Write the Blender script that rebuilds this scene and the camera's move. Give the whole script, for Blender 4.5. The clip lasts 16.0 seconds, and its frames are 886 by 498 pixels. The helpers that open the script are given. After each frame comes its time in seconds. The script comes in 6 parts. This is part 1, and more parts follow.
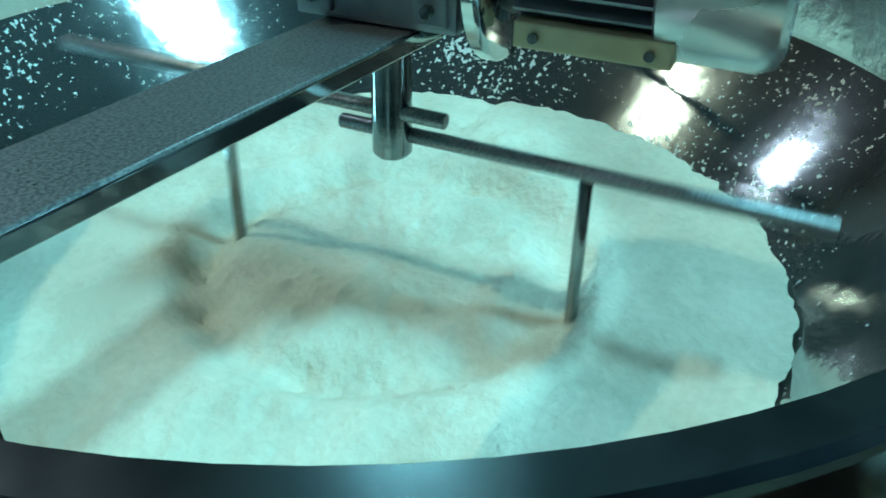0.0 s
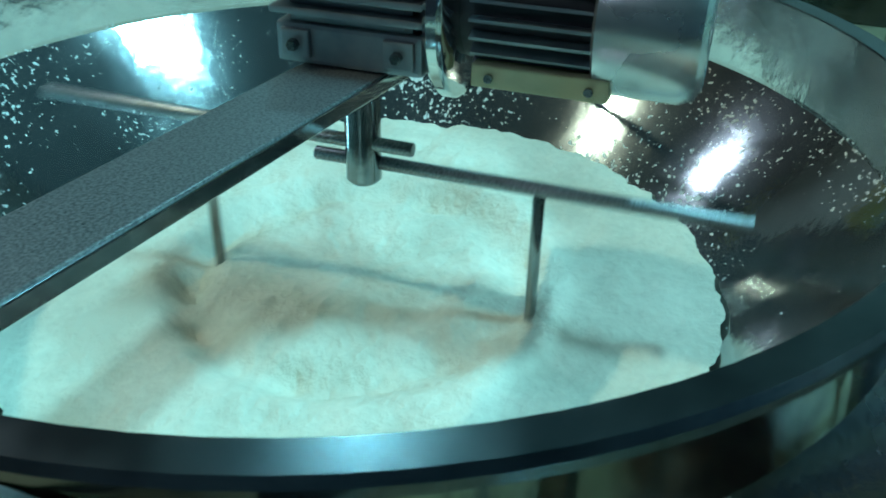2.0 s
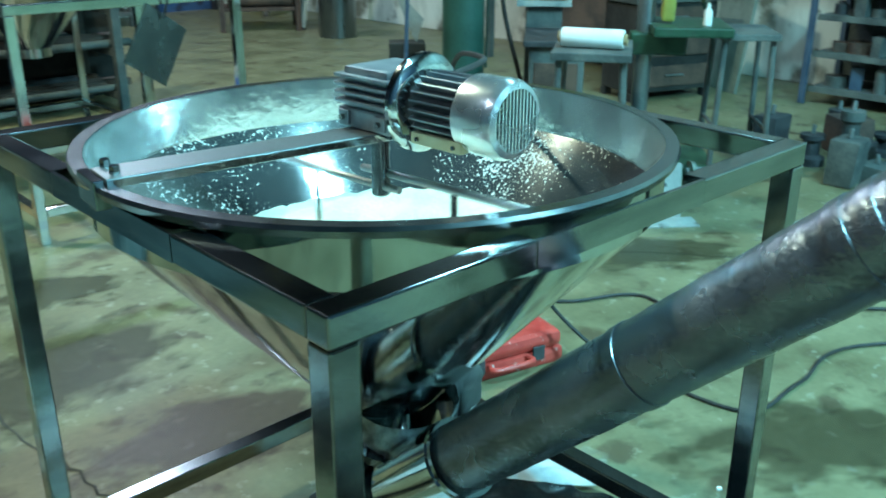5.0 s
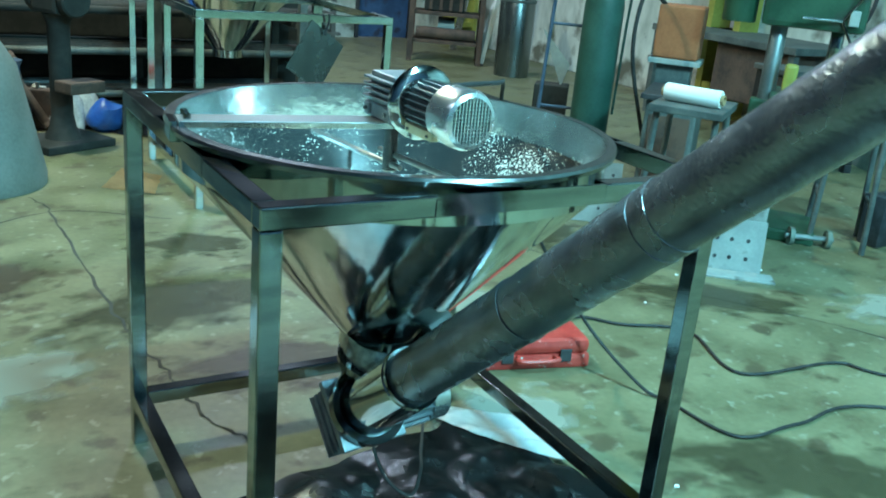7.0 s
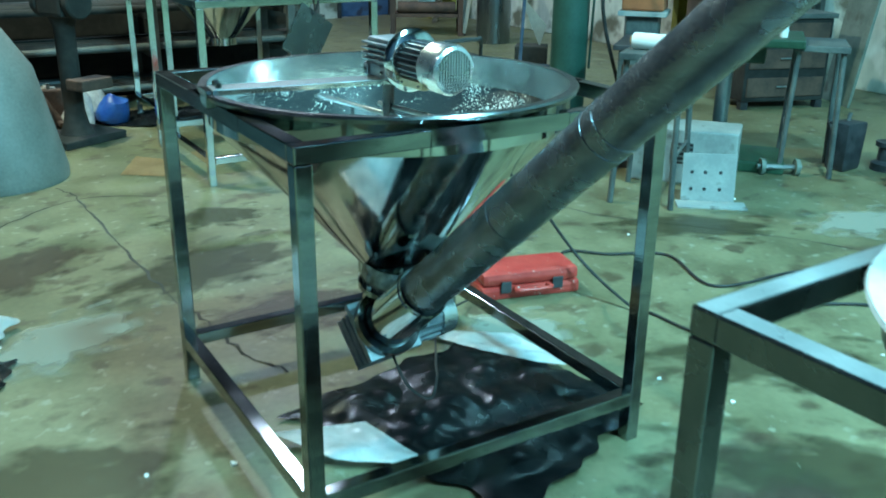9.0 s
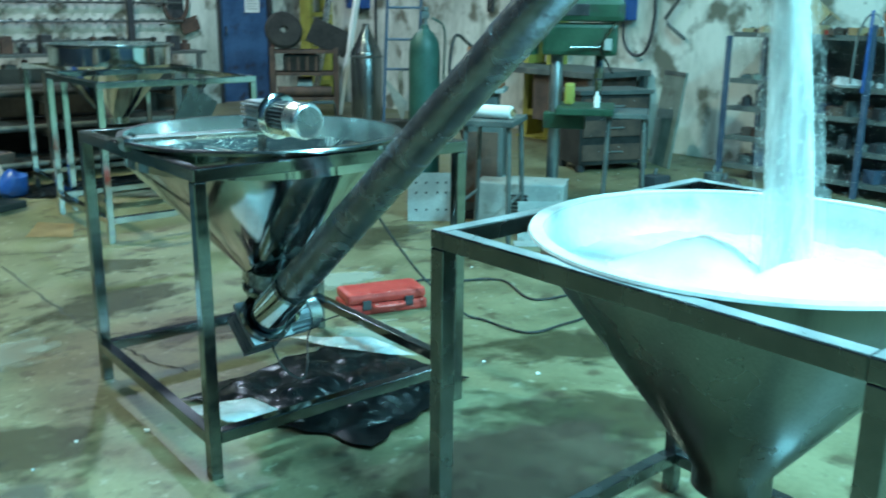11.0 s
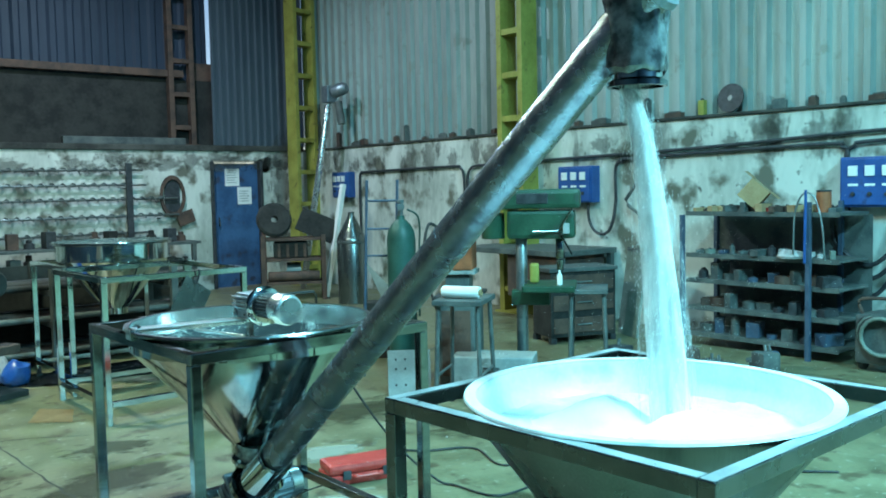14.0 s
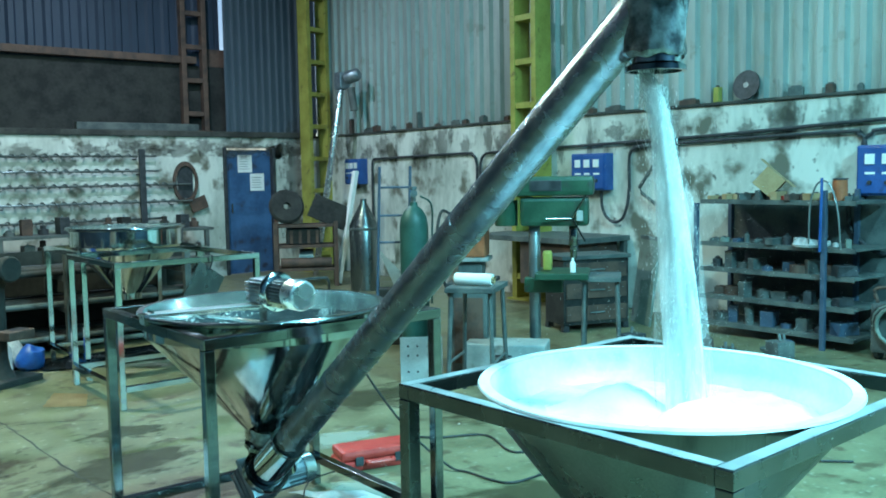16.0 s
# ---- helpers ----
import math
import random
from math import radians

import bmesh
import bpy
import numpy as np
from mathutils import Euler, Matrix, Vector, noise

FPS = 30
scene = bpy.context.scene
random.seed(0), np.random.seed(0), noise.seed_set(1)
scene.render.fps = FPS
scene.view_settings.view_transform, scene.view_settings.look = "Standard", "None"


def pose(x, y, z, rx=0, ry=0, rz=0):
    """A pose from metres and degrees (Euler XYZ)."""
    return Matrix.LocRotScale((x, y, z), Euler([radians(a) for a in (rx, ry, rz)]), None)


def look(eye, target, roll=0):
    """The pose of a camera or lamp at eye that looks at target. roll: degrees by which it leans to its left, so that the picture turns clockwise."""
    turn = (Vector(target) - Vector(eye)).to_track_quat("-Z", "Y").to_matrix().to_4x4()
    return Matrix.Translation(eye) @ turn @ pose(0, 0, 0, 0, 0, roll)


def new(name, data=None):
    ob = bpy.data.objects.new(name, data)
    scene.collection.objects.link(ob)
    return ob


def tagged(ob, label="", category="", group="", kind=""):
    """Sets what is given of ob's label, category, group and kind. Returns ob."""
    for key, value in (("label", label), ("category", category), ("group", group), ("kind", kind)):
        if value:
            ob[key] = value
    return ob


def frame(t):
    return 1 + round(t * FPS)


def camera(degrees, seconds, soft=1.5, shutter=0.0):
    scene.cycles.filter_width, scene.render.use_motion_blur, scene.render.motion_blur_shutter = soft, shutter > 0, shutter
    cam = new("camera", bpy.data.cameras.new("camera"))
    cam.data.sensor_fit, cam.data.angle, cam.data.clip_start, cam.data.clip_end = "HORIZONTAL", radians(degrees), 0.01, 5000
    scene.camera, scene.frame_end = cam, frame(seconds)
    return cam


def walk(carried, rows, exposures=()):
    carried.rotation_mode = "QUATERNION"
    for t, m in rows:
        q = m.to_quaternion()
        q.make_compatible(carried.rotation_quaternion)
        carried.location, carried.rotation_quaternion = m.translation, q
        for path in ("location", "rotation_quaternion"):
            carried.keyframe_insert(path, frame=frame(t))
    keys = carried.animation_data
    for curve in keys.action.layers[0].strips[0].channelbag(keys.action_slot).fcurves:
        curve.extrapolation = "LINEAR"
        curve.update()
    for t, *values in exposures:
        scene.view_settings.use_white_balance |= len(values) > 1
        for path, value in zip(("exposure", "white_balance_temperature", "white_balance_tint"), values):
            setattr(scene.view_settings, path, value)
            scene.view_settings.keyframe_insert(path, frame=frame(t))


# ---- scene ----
cam = camera(52.4, 16.0, soft=1.8, shutter=0.6)

PATH = [
    (0, (-0.111, 0.175, 1.241), (1.422, 0.885, 0.17), 1.1),
    (0.5, (-0.127, 0.185, 1.244), (1.425, 0.86, 0.177), 0.9),
    (1, (-0.14, 0.181, 1.254), (1.401, 0.86, 0.174), 0.5),
    (1.5, (-0.153, 0.182, 1.279), (1.413, 0.794, 0.174), 1.1),
    (2, (-0.192, 0.167, 1.292), (1.405, 0.762, 0.245), 1.1),
    (2.5, (-0.263, 0.103, 1.3), (1.336, 0.81, 0.33), 1.2),
    (3, (-0.367, 0.01, 1.284), (1.237, 0.807, 0.395), 3.3),
    (3.5, (-0.444, -0.101, 1.324), (1.145, 0.811, 0.523), 2.0),
    (4, (-0.517, -0.357, 1.351), (0.93, 0.746, 0.519), 1.0),
    (4.2, (-0.536, -0.446, 1.375), (0.908, 0.673, 0.562), 0.8),
    (4.5, (-0.496, -0.526, 1.385), (0.897, 0.678, 0.604), 0.1),
    (7, (-0.457, -1.298, 1.424), (0.534, 0.313, 0.774), 5.4),
    (7.5, (-0.497, -1.345, 1.428), (0.492, 0.237, 0.708), 3.5),
    (8, (-0.518, -1.365, 1.437), (0.484, 0.227, 0.757), 1.8),
    (10.5, (-0.978, -2.314, 1.445), (-0.007, -0.726, 0.713), -1.0),
    (11, (-1.042, -2.446, 1.461), (0.169, -0.942, 0.941), 0.6),
    (11.5, (-1.123, -2.496, 1.461), (0.139, -1.035, 0.939), -0.8),
    (12, (-1.237, -2.746, 1.525), (0.068, -1.268, 1.186), -0.2),
    (12.5, (-1.221, -2.827, 1.561), (0.072, -1.323, 1.302), 1.3),
    (13, (-1.237, -2.875, 1.549), (-0.007, -1.302, 1.432), 0.2),
    (13.5, (-1.257, -2.897, 1.556), (-0.012, -1.339, 1.408), -0.8),
    (14, (-1.252, -2.891, 1.551), (0.014, -1.349, 1.414), -1.2),
    (14.5, (-1.247, -2.888, 1.552), (0.013, -1.34, 1.427), -1.4),
    (15, (-1.246, -2.88, 1.546), (0.015, -1.335, 1.395), -1.1),
    (15.5, (-1.247, -2.874, 1.544), (0.008, -1.325, 1.387), -1.0),
    (16, (-1.248, -2.873, 1.545), (-0.004, -1.316, 1.381), -1.0),
]
walk(cam, [(t, look(eye, target, roll)) for t, eye, target, roll in PATH],
     exposures=[(0.0, -0.75, 6150, 10), (2.0, -0.76, 6150, 12), (3.0, -0.26, 6100, 15), (4.0, 0.43, 6250, 15), (7.0, 0.5, 6200, 12), (10.5, 0.45, 6150, 12), (13.0, 0.5, 6050, 9), (16.0, 0.58, 5930, 9)])

# world and light
world = bpy.data.worlds.new("sky")
scene.world = world
world.use_nodes = True
_sky = world.node_tree.nodes.new("ShaderNodeTexSky")
_sky.sky_type, _sky.sun_disc, _sky.sun_elevation, _sky.sun_rotation = "NISHITA", False, radians(40), radians(200)
world.node_tree.links.new(_sky.outputs[0], world.node_tree.nodes["Background"].inputs[0])
world.node_tree.nodes["Background"].inputs[1].default_value = 0.08

CYAN, WARM, COOL = (0.33, 0.95, 1.08), (0.82, 0.96, 0.70), (0.72, 0.90, 1.05)
# x, y, z, power, tint, length, width
# all out of view; the last two are added fill with no known source
LAMPS = [(1.18, -1.65, 5.6, 300, CYAN, 0.7, 0.4), (2.3, -5.2, 5.5, 880, CYAN, 1.2, 0.7), (2.9, 7.6, 5.6, 150, COOL, 0.34, 0.16), (-0.3, 4.4, 5.4, 230, WARM, 0.22, 0.13), (-3.6, 1.2, 5.4, 40, COOL, 0.9, 0.3), (4.6, 2.6, 5.5, 40, CYAN, 0.5, 0.1)]
for lx, ly, lz, power, tint, ll, lw in LAMPS:
    ld = bpy.data.lights.new("unseen_light", "AREA")
    ld.shape, ld.size, ld.size_y, ld.energy, ld.color = "RECTANGLE", ll, lw, power, tint
    lo = new("unseen_light", ld)
    lo.matrix_world = pose(lx, ly, lz - 0.06)


# ---------------------------------------------------------------- materials
def nodes_of(name):
    m = bpy.data.materials.new(name)
    m.use_nodes = True
    nt = m.node_tree
    return m, nt, nt.nodes["Principled BSDF"]


def mat(name, a, b=None, rough=0.6, metal=0.0, scale=8.0, fine=60.0, bump=0.15, stretch=(1, 1, 1), spots=None, spot_at=0.62, spot_scale=5.0, rough_var=0.15, dust=None, dust_at=0.6, spec=0.5, ramp=(0.35, 0.65), dust_scale=55.0):
    """Two-scale noise between colours a and b, fine bump, optional stains and dust flecks."""
    m, nt, bsdf = nodes_of(name)
    b = b or tuple(min(1, c * 1.25) for c in a)
    n, l = nt.nodes.new, nt.links.new
    tc, mp = n("ShaderNodeTexCoord"), n("ShaderNodeMapping")
    l(tc.outputs["Object"], mp.inputs[0])
    mp.inputs["Scale"].default_value = stretch
    n1, n2 = n("ShaderNodeTexNoise"), n("ShaderNodeTexNoise")
    for k, s in ((n1, scale), (n2, fine)):
        l(mp.outputs[0], k.inputs["Vector"])
        k.inputs["Scale"].default_value, k.inputs["Detail"].default_value = s, 6
    add = n("ShaderNodeMath")
    add.operation = "MULTIPLY_ADD"
    l(n2.outputs["Fac"], add.inputs[0])
    add.inputs[1].default_value = 0.35
    l(n1.outputs["Fac"], add.inputs[2])
    rp = n("ShaderNodeValToRGB")
    rp.color_ramp.elements[0].position, rp.color_ramp.elements[1].position = ramp[0] + 0.17, ramp[1] + 0.17
    rp.color_ramp.elements[0].color, rp.color_ramp.elements[1].color = (*a, 1), (*b, 1)
    l(add.outputs[0], rp.inputs[0])
    col, mask = rp.outputs[0], None
    for extra, at, sc, det in ((spots, spot_at, spot_scale, 8), (dust, dust_at, dust_scale, 3)):
        if extra:
            n3, r3, mx = n("ShaderNodeTexNoise"), n("ShaderNodeValToRGB"), n("ShaderNodeMix")
            l(tc.outputs["Object"], n3.inputs["Vector"])
            n3.inputs["Scale"].default_value, n3.inputs["Detail"].default_value = sc, det
            r3.color_ramp.elements[0].position, r3.color_ramp.elements[1].position = at - 0.05, at + 0.05
            if extra is dust and metal > 0:
                cl = n("ShaderNodeMath")
                cl.operation = "MULTIPLY_ADD"
                l(n1.outputs["Fac"], cl.inputs[0])
                cl.inputs[1].default_value = 0.7
                l(n3.outputs["Fac"], cl.inputs[2])
                l(cl.outputs[0], r3.inputs[0])
                r3.color_ramp.elements[0].position, r3.color_ramp.elements[1].position = at + 0.33, at + 0.39
            else:
                l(n3.outputs["Fac"], r3.inputs[0])
            mx.data_type = "RGBA"
            l(r3.outputs[0], mx.inputs["Factor"])
            l(col, mx.inputs["A"])
            mx.inputs["B"].default_value = (*extra, 1)
            col = mx.outputs["Result"]
            mask = r3.outputs[0] if extra is dust else mask
    l(col, bsdf.inputs["Base Color"])
    mr = n("ShaderNodeMapRange")
    mr.inputs["To Min"].default_value, mr.inputs["To Max"].default_value = max(0.03, rough - rough_var), min(1, rough + rough_var)
    l(n1.outputs["Fac"], mr.inputs["Value"])
    l(mr.outputs[0], bsdf.inputs["Roughness"])
    bsdf.inputs["Metallic"].default_value = metal
    if mask is not None and metal > 0:
        inv = n("ShaderNodeMapRange")
        inv.inputs["To Min"].default_value, inv.inputs["To Max"].default_value = metal, 0.0
        l(mask, inv.inputs["Value"])
        l(inv.outputs[0], bsdf.inputs["Metallic"])
    bsdf.inputs["Specular IOR Level"].default_value = spec
    if bump:
        bp = n("ShaderNodeBump")
        bp.inputs["Strength"].default_value, bp.inputs["Distance"].default_value = bump, 0.01
        l(add.outputs[0], bp.inputs["Height"])
        l(bp.outputs[0], bsdf.inputs["Normal"])
    return m


def glow(name, color, strength):
    m, nt, bsdf = nodes_of(name)
    bsdf.inputs["Emission Color"].default_value = (*color, 1)
    bsdf.inputs["Emission Strength"].default_value = strength
    return m


BAND = mat("reflection_paled_stainless", (0.52, 0.57, 0.57), (0.78, 0.82, 0.81), rough=0.17, metal=0.9, scale=9, fine=26, bump=0.3, rough_var=0.12, dust=(0.74, 0.76, 0.73), dust_at=0.68, dust_scale=60.0)
STEEL = mat("satin_stainless", (0.21, 0.232, 0.235), (0.35, 0.372, 0.37), rough=0.12, metal=1.0, scale=5, fine=140, bump=0.02, stretch=(1, 1, 6), rough_var=0.1)
MIRROR = mat("mirror_stainless", (0.50, 0.53, 0.52), (0.64, 0.67, 0.66), rough=0.08, metal=1.0, scale=5, fine=30, bump=0.035, rough_var=0.07)
DUSTY = mat("dusty_stainless", (0.46, 0.48, 0.48), (0.58, 0.60, 0.59), rough=0.10, metal=0.93, scale=6, fine=24, bump=0.09, rough_var=0.05, dust=(0.7, 0.72, 0.68), dust_at=0.635, dust_scale=170.0)
FILM = mat("film_wrapped_steel", (0.20, 0.22, 0.25), (0.31, 0.335, 0.37), rough=0.25, metal=0.75, scale=11, fine=85, bump=0.45, stretch=(1.0, 1.5, 1.5), rough_var=0.12, dust=(0.44, 0.48, 0.51), dust_at=0.70, dust_scale=75.0)
CAST = mat("aluminium_casting", (0.20, 0.24, 0.27), (0.30, 0.34, 0.36), rough=0.45, metal=0.7, scale=20, bump=0.1, dust=(0.6, 0.62, 0.6), dust_at=0.68)
DARK = mat("black_paint", (0.02, 0.022, 0.025), (0.05, 0.05, 0.055), rough=0.5, scale=14)
BARDUST = mat("powder_dusted_steel", (0.19, 0.205, 0.21), (0.36, 0.38, 0.38), rough=0.33, metal=0.75, scale=430, fine=1100, bump=0.0, ramp=(0.36, 0.62), rough_var=0.12)
RIM = mat("dusted_rim_steel", (0.23, 0.255, 0.265), (0.31, 0.335, 0.34), rough=0.24, metal=1.0, scale=30, fine=400, bump=0.0, rough_var=0.04)
FRAME = mat("brushed_frame_steel", (0.15, 0.17, 0.178), (0.22, 0.24, 0.248), rough=0.27, metal=1.0, scale=9, fine=240, bump=0.015, rough_var=0.06)
SETTLED = mat("greyer_powder", (0.56, 0.59, 0.58), (0.70, 0.73, 0.71), rough=0.7, scale=6, fine=110, bump=0.3, spots=(0.48, 0.50, 0.50), spot_at=0.64, spot_scale=3)
SATIN = mat("brushed_stainless", (0.14, 0.16, 0.16), (0.21, 0.23, 0.23), rough=0.28, metal=0.9, scale=4, fine=160, bump=0.03, stretch=(1, 1, 0.2), rough_var=0.08)
RAILSHEEN = mat("sheen_paled_steel", (0.34, 0.37, 0.38), (0.48, 0.51, 0.52), rough=0.33, metal=0.55, scale=12, fine=160, bump=0.03)
DUSTFILM = mat("powder_filmed_steel", (0.60, 0.63, 0.62), (0.76, 0.79, 0.77), rough=0.5, metal=0.15, scale=5, fine=60, bump=0.06, spots=(0.42, 0.44, 0.43), spot_at=0.66, spot_scale=4)
PALEGREY = mat("pale_grey_paint", (0.26, 0.28, 0.27), (0.36, 0.38, 0.36), rough=0.6, scale=6, spots=(0.14, 0.14, 0.12), spot_at=0.64, spot_scale=7)
CREAM = mat("cream_plastic", (0.5, 0.48, 0.28), (0.6, 0.58, 0.36), rough=0.5, scale=20)
RUBBER = mat("black_rubber", (0.012, 0.012, 0.012), (0.03, 0.03, 0.03), rough=0.6, scale=30, bump=0.05)
POWDER = mat("cream_powder", (0.60, 0.58, 0.46), (0.76, 0.74, 0.60), rough=0.75, scale=9, fine=110, bump=0.9, spots=(0.56, 0.51, 0.40), spot_at=0.68, spot_scale=3.0, spec=0.3)
WHITE_POWDER = mat("white_powder", (0.84, 0.86, 0.84), (0.90, 0.92, 0.90), rough=0.8, scale=10, fine=120, bump=0.3)
FLOOR = mat("oily_concrete", (0.103, 0.097, 0.050), (0.200, 0.190, 0.106), rough=0.45, scale=3.4, fine=34, bump=0.22, spots=(0.085, 0.068, 0.036), spot_at=0.615, spot_scale=6.5, rough_var=0.25, ramp=(0.26, 0.68), dust=(0.27, 0.265, 0.19), dust_at=0.665, dust_scale=16.0)
PLASTER = mat("stained_whitewash", (0.34, 0.36, 0.31), (0.66, 0.67, 0.60), rough=0.85, scale=2.2, fine=13, bump=0.35, spots=(0.15, 0.145, 0.11), spot_at=0.585, spot_scale=2.4, stretch=(1, 1, 0.4), ramp=(0.30, 0.62), dust=(0.12, 0.12, 0.10), dust_at=0.72, dust_scale=9.0)
SHEET = mat("galvanised_sheet", (0.27, 0.31, 0.29), (0.41, 0.45, 0.42), rough=0.5, metal=0.25, scale=1.2, fine=14, bump=0.05, spots=(0.30, 0.32, 0.28), spot_at=0.64, stretch=(1, 1, 0.25))
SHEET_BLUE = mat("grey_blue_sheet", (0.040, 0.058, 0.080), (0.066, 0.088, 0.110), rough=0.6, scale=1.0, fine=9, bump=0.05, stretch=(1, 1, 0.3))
# blue north cladding; also the unseen west and south walls and roof
SHEET_DIM = mat("dark_blue_sheet", (0.014, 0.025, 0.048), (0.025, 0.038, 0.066), rough=0.6, scale=1.0, fine=9, bump=0.05, stretch=(1, 1, 0.3))
SOOT = mat("soot_blackened_plaster", (0.010, 0.010, 0.009), (0.035, 0.034, 0.03), rough=0.9, scale=4, fine=24, bump=0.4)
CONCRETE = mat("sooty_concrete", (0.022, 0.022, 0.019), (0.08, 0.078, 0.068), rough=0.9, scale=3, fine=20, bump=0.4)
YELLOW = mat("yellow_paint", (0.25, 0.225, 0.04), (0.37, 0.34, 0.07), rough=0.5, scale=4, fine=40, spots=(0.16, 0.13, 0.03), spot_at=0.66, spot_scale=9)
RUST = mat("rusty_steel", (0.05, 0.032, 0.026), (0.12, 0.07, 0.05), rough=0.8, scale=6, fine=50, bump=0.3)
BLUE = mat("blue_enamel", (0.02, 0.07, 0.24), (0.035, 0.10, 0.32), rough=0.4, scale=5, spots=(0.02, 0.04, 0.12), spot_at=0.66)
DOORBLUE = mat("blue_door_paint", (0.025, 0.07, 0.17), (0.05, 0.12, 0.26), rough=0.55, scale=3, fine=20, spots=(0.03, 0.04, 0.08), spot_at=0.62)
GREEN = mat("machine_green_paint", (0.014, 0.05, 0.028), (0.03, 0.085, 0.048), rough=0.45, scale=6, spots=(0.03, 0.05, 0.035), spot_at=0.62, spot_scale=8)
DKGREEN = mat("cylinder_green_paint", (0.013, 0.052, 0.040), (0.026, 0.085, 0.066), rough=0.5, scale=6)
RED = mat("red_plastic", (0.42, 0.03, 0.025), (0.55, 0.06, 0.045), rough=0.45, scale=9, dust=(0.6, 0.45, 0.42), dust_at=0.70)
ORANGE = mat("orange_brown_paint", (0.28, 0.08, 0.03), (0.40, 0.13, 0.05), rough=0.6, scale=5)
PAPER = mat("white_paper", (0.78, 0.78, 0.76), (0.85, 0.85, 0.83), rough=0.9, scale=3, bump=0.02)
CARTON = mat("brown_carton", (0.34, 0.22, 0.11), (0.44, 0.30, 0.16), rough=0.9, scale=5, bump=0.05)
WHITE = mat("white_plastic", (0.74, 0.75, 0.73), (0.82, 0.83, 0.80), rough=0.5, scale=5, bump=0.03)
CLOTH = mat("black_plastic_sheet", (0.006, 0.008, 0.009), (0.02, 0.024, 0.026), rough=0.25, scale=6, fine=26, bump=0.5, rough_var=0.12)
CLEAR = mat("crumpled_white_film", (0.62, 0.66, 0.66), (0.80, 0.84, 0.84), rough=0.25, scale=7, fine=30, bump=0.5)
SPOUTWRAP = mat("clear_film_over_steel", (0.09, 0.105, 0.11), (0.36, 0.40, 0.41), rough=0.10, metal=0.6, scale=22, fine=70, bump=0.4, rough_var=0.05)
BLUEBAG = mat("blue_plastic_bag", (0.02, 0.07, 0.30), (0.04, 0.14, 0.45), rough=0.35, scale=7, bump=0.4)
FABRIC = mat("soiled_white_cloth", (0.28, 0.27, 0.26), (0.55, 0.53, 0.51), rough=0.9, scale=9, bump=0.4)
BENCH = mat("worn_dark_bench_steel", (0.05, 0.06, 0.06), (0.12, 0.13, 0.12), rough=0.6, scale=6, bump=0.2)
BLUEGREY = mat("blue_grey_steel", (0.035, 0.06, 0.10), (0.07, 0.10, 0.15), rough=0.55, scale=6)
GREYGREEN = mat("grey_green_paint", (0.12, 0.15, 0.125), (0.20, 0.235, 0.20), rough=0.6, scale=6, spots=(0.10, 0.10, 0.08), spot_at=0.62)
COWL = mat("motor_cowl_silver", (0.55, 0.58, 0.58), (0.68, 0.70, 0.70), rough=0.26, metal=0.9, scale=8, fine=60, bump=0.03)
LAMP_GLOW = glow("lamp_glow", (0.78, 0.92, 1.0), 9.0)


# ---------------------------------------------------------------- mesh helpers
def mesh_of(name, bm, material, smooth=False):
    me = bpy.data.meshes.new(name)
    bm.to_mesh(me)
    bm.free()
    me.materials.append(material)
    if smooth:
        me.shade_smooth()
        me.set_sharp_from_angle(angle=radians(38))
    return me


def part(name, bm, material, parent, label="", smooth=False, at=None):
    ob = new(name, mesh_of(name, bm, material, smooth))
    ob.parent = parent
    if at is not None:
        ob.matrix_basis = at
    return tagged(ob, label) if label else ob


def thing(name, label, category, at, group="", kind=""):
    ob = new(name)
    ob.empty_display_size = 0.05
    ob.matrix_basis = at
    return tagged(ob, label, category, group, kind)


def structure(name, bm, material, label="", smooth=False):
    ob = new(name, mesh_of(name, bm, material, smooth))
    return tagged(ob, label, "", "", "structure")


def box(bm, x0, x1, y0, y1, z0, z1, bevel=0.0, m=None):
    v = [bm.verts.new((x, y, z)) for z in (z0, z1) for y in (y0, y1) for x in (x0, x1)]
    fs = [bm.faces.new([v[i] for i in q]) for q in ((0, 2, 3, 1), (4, 5, 7, 6), (0, 1, 5, 4), (2, 6, 7, 3), (0, 4, 6, 2), (1, 3, 7, 5))]
    out = v
    if bevel:
        es = list({e for f in fs for e in f.edges})
        r = bmesh.ops.bevel(bm, geom=es, offset=bevel, segments=2, affect="EDGES", profile=0.6)
        out = list({w for f in r["faces"] for w in f.verts} | {w for w in v if w.is_valid})
    if m is not None:
        for w in out:
            w.co = m @ w.co
    return bm


def B():
    return bmesh.new()


def boxm(x0, x1, y0, y1, z0, z1, bevel=0.0, m=None):
    return box(B(), x0, x1, y0, y1, z0, z1, bevel, m)


def lathe(bm, profile, seg=48, m=None, closed=False):
    """Turn (r, z) points about z; r = 0 ends in a point."""
    m = m or Matrix()
    rings = []
    for r, z in profile:
        if r < 1e-6:
            rings.append([bm.verts.new(m @ Vector((0, 0, z)))])
        else:
            rings.append([bm.verts.new(m @ Vector((r * math.cos(2 * math.pi * k / seg), r * math.sin(2 * math.pi * k / seg), z))) for k in range(seg)])
    pairs = list(zip(rings, rings[1:])) + ([(rings[-1], rings[0])] if closed else [])
    for a, b in pairs:
        for k in range(seg):
            q = [a[k % len(a)], a[(k + 1) % seg % len(a)], b[(k + 1) % seg % len(b)], b[k % len(b)]]
            u = []
            for w in q:
                if w not in u:
                    u.append(w)
            if len(u) > 2:
                bm.faces.new(u)
    return bm


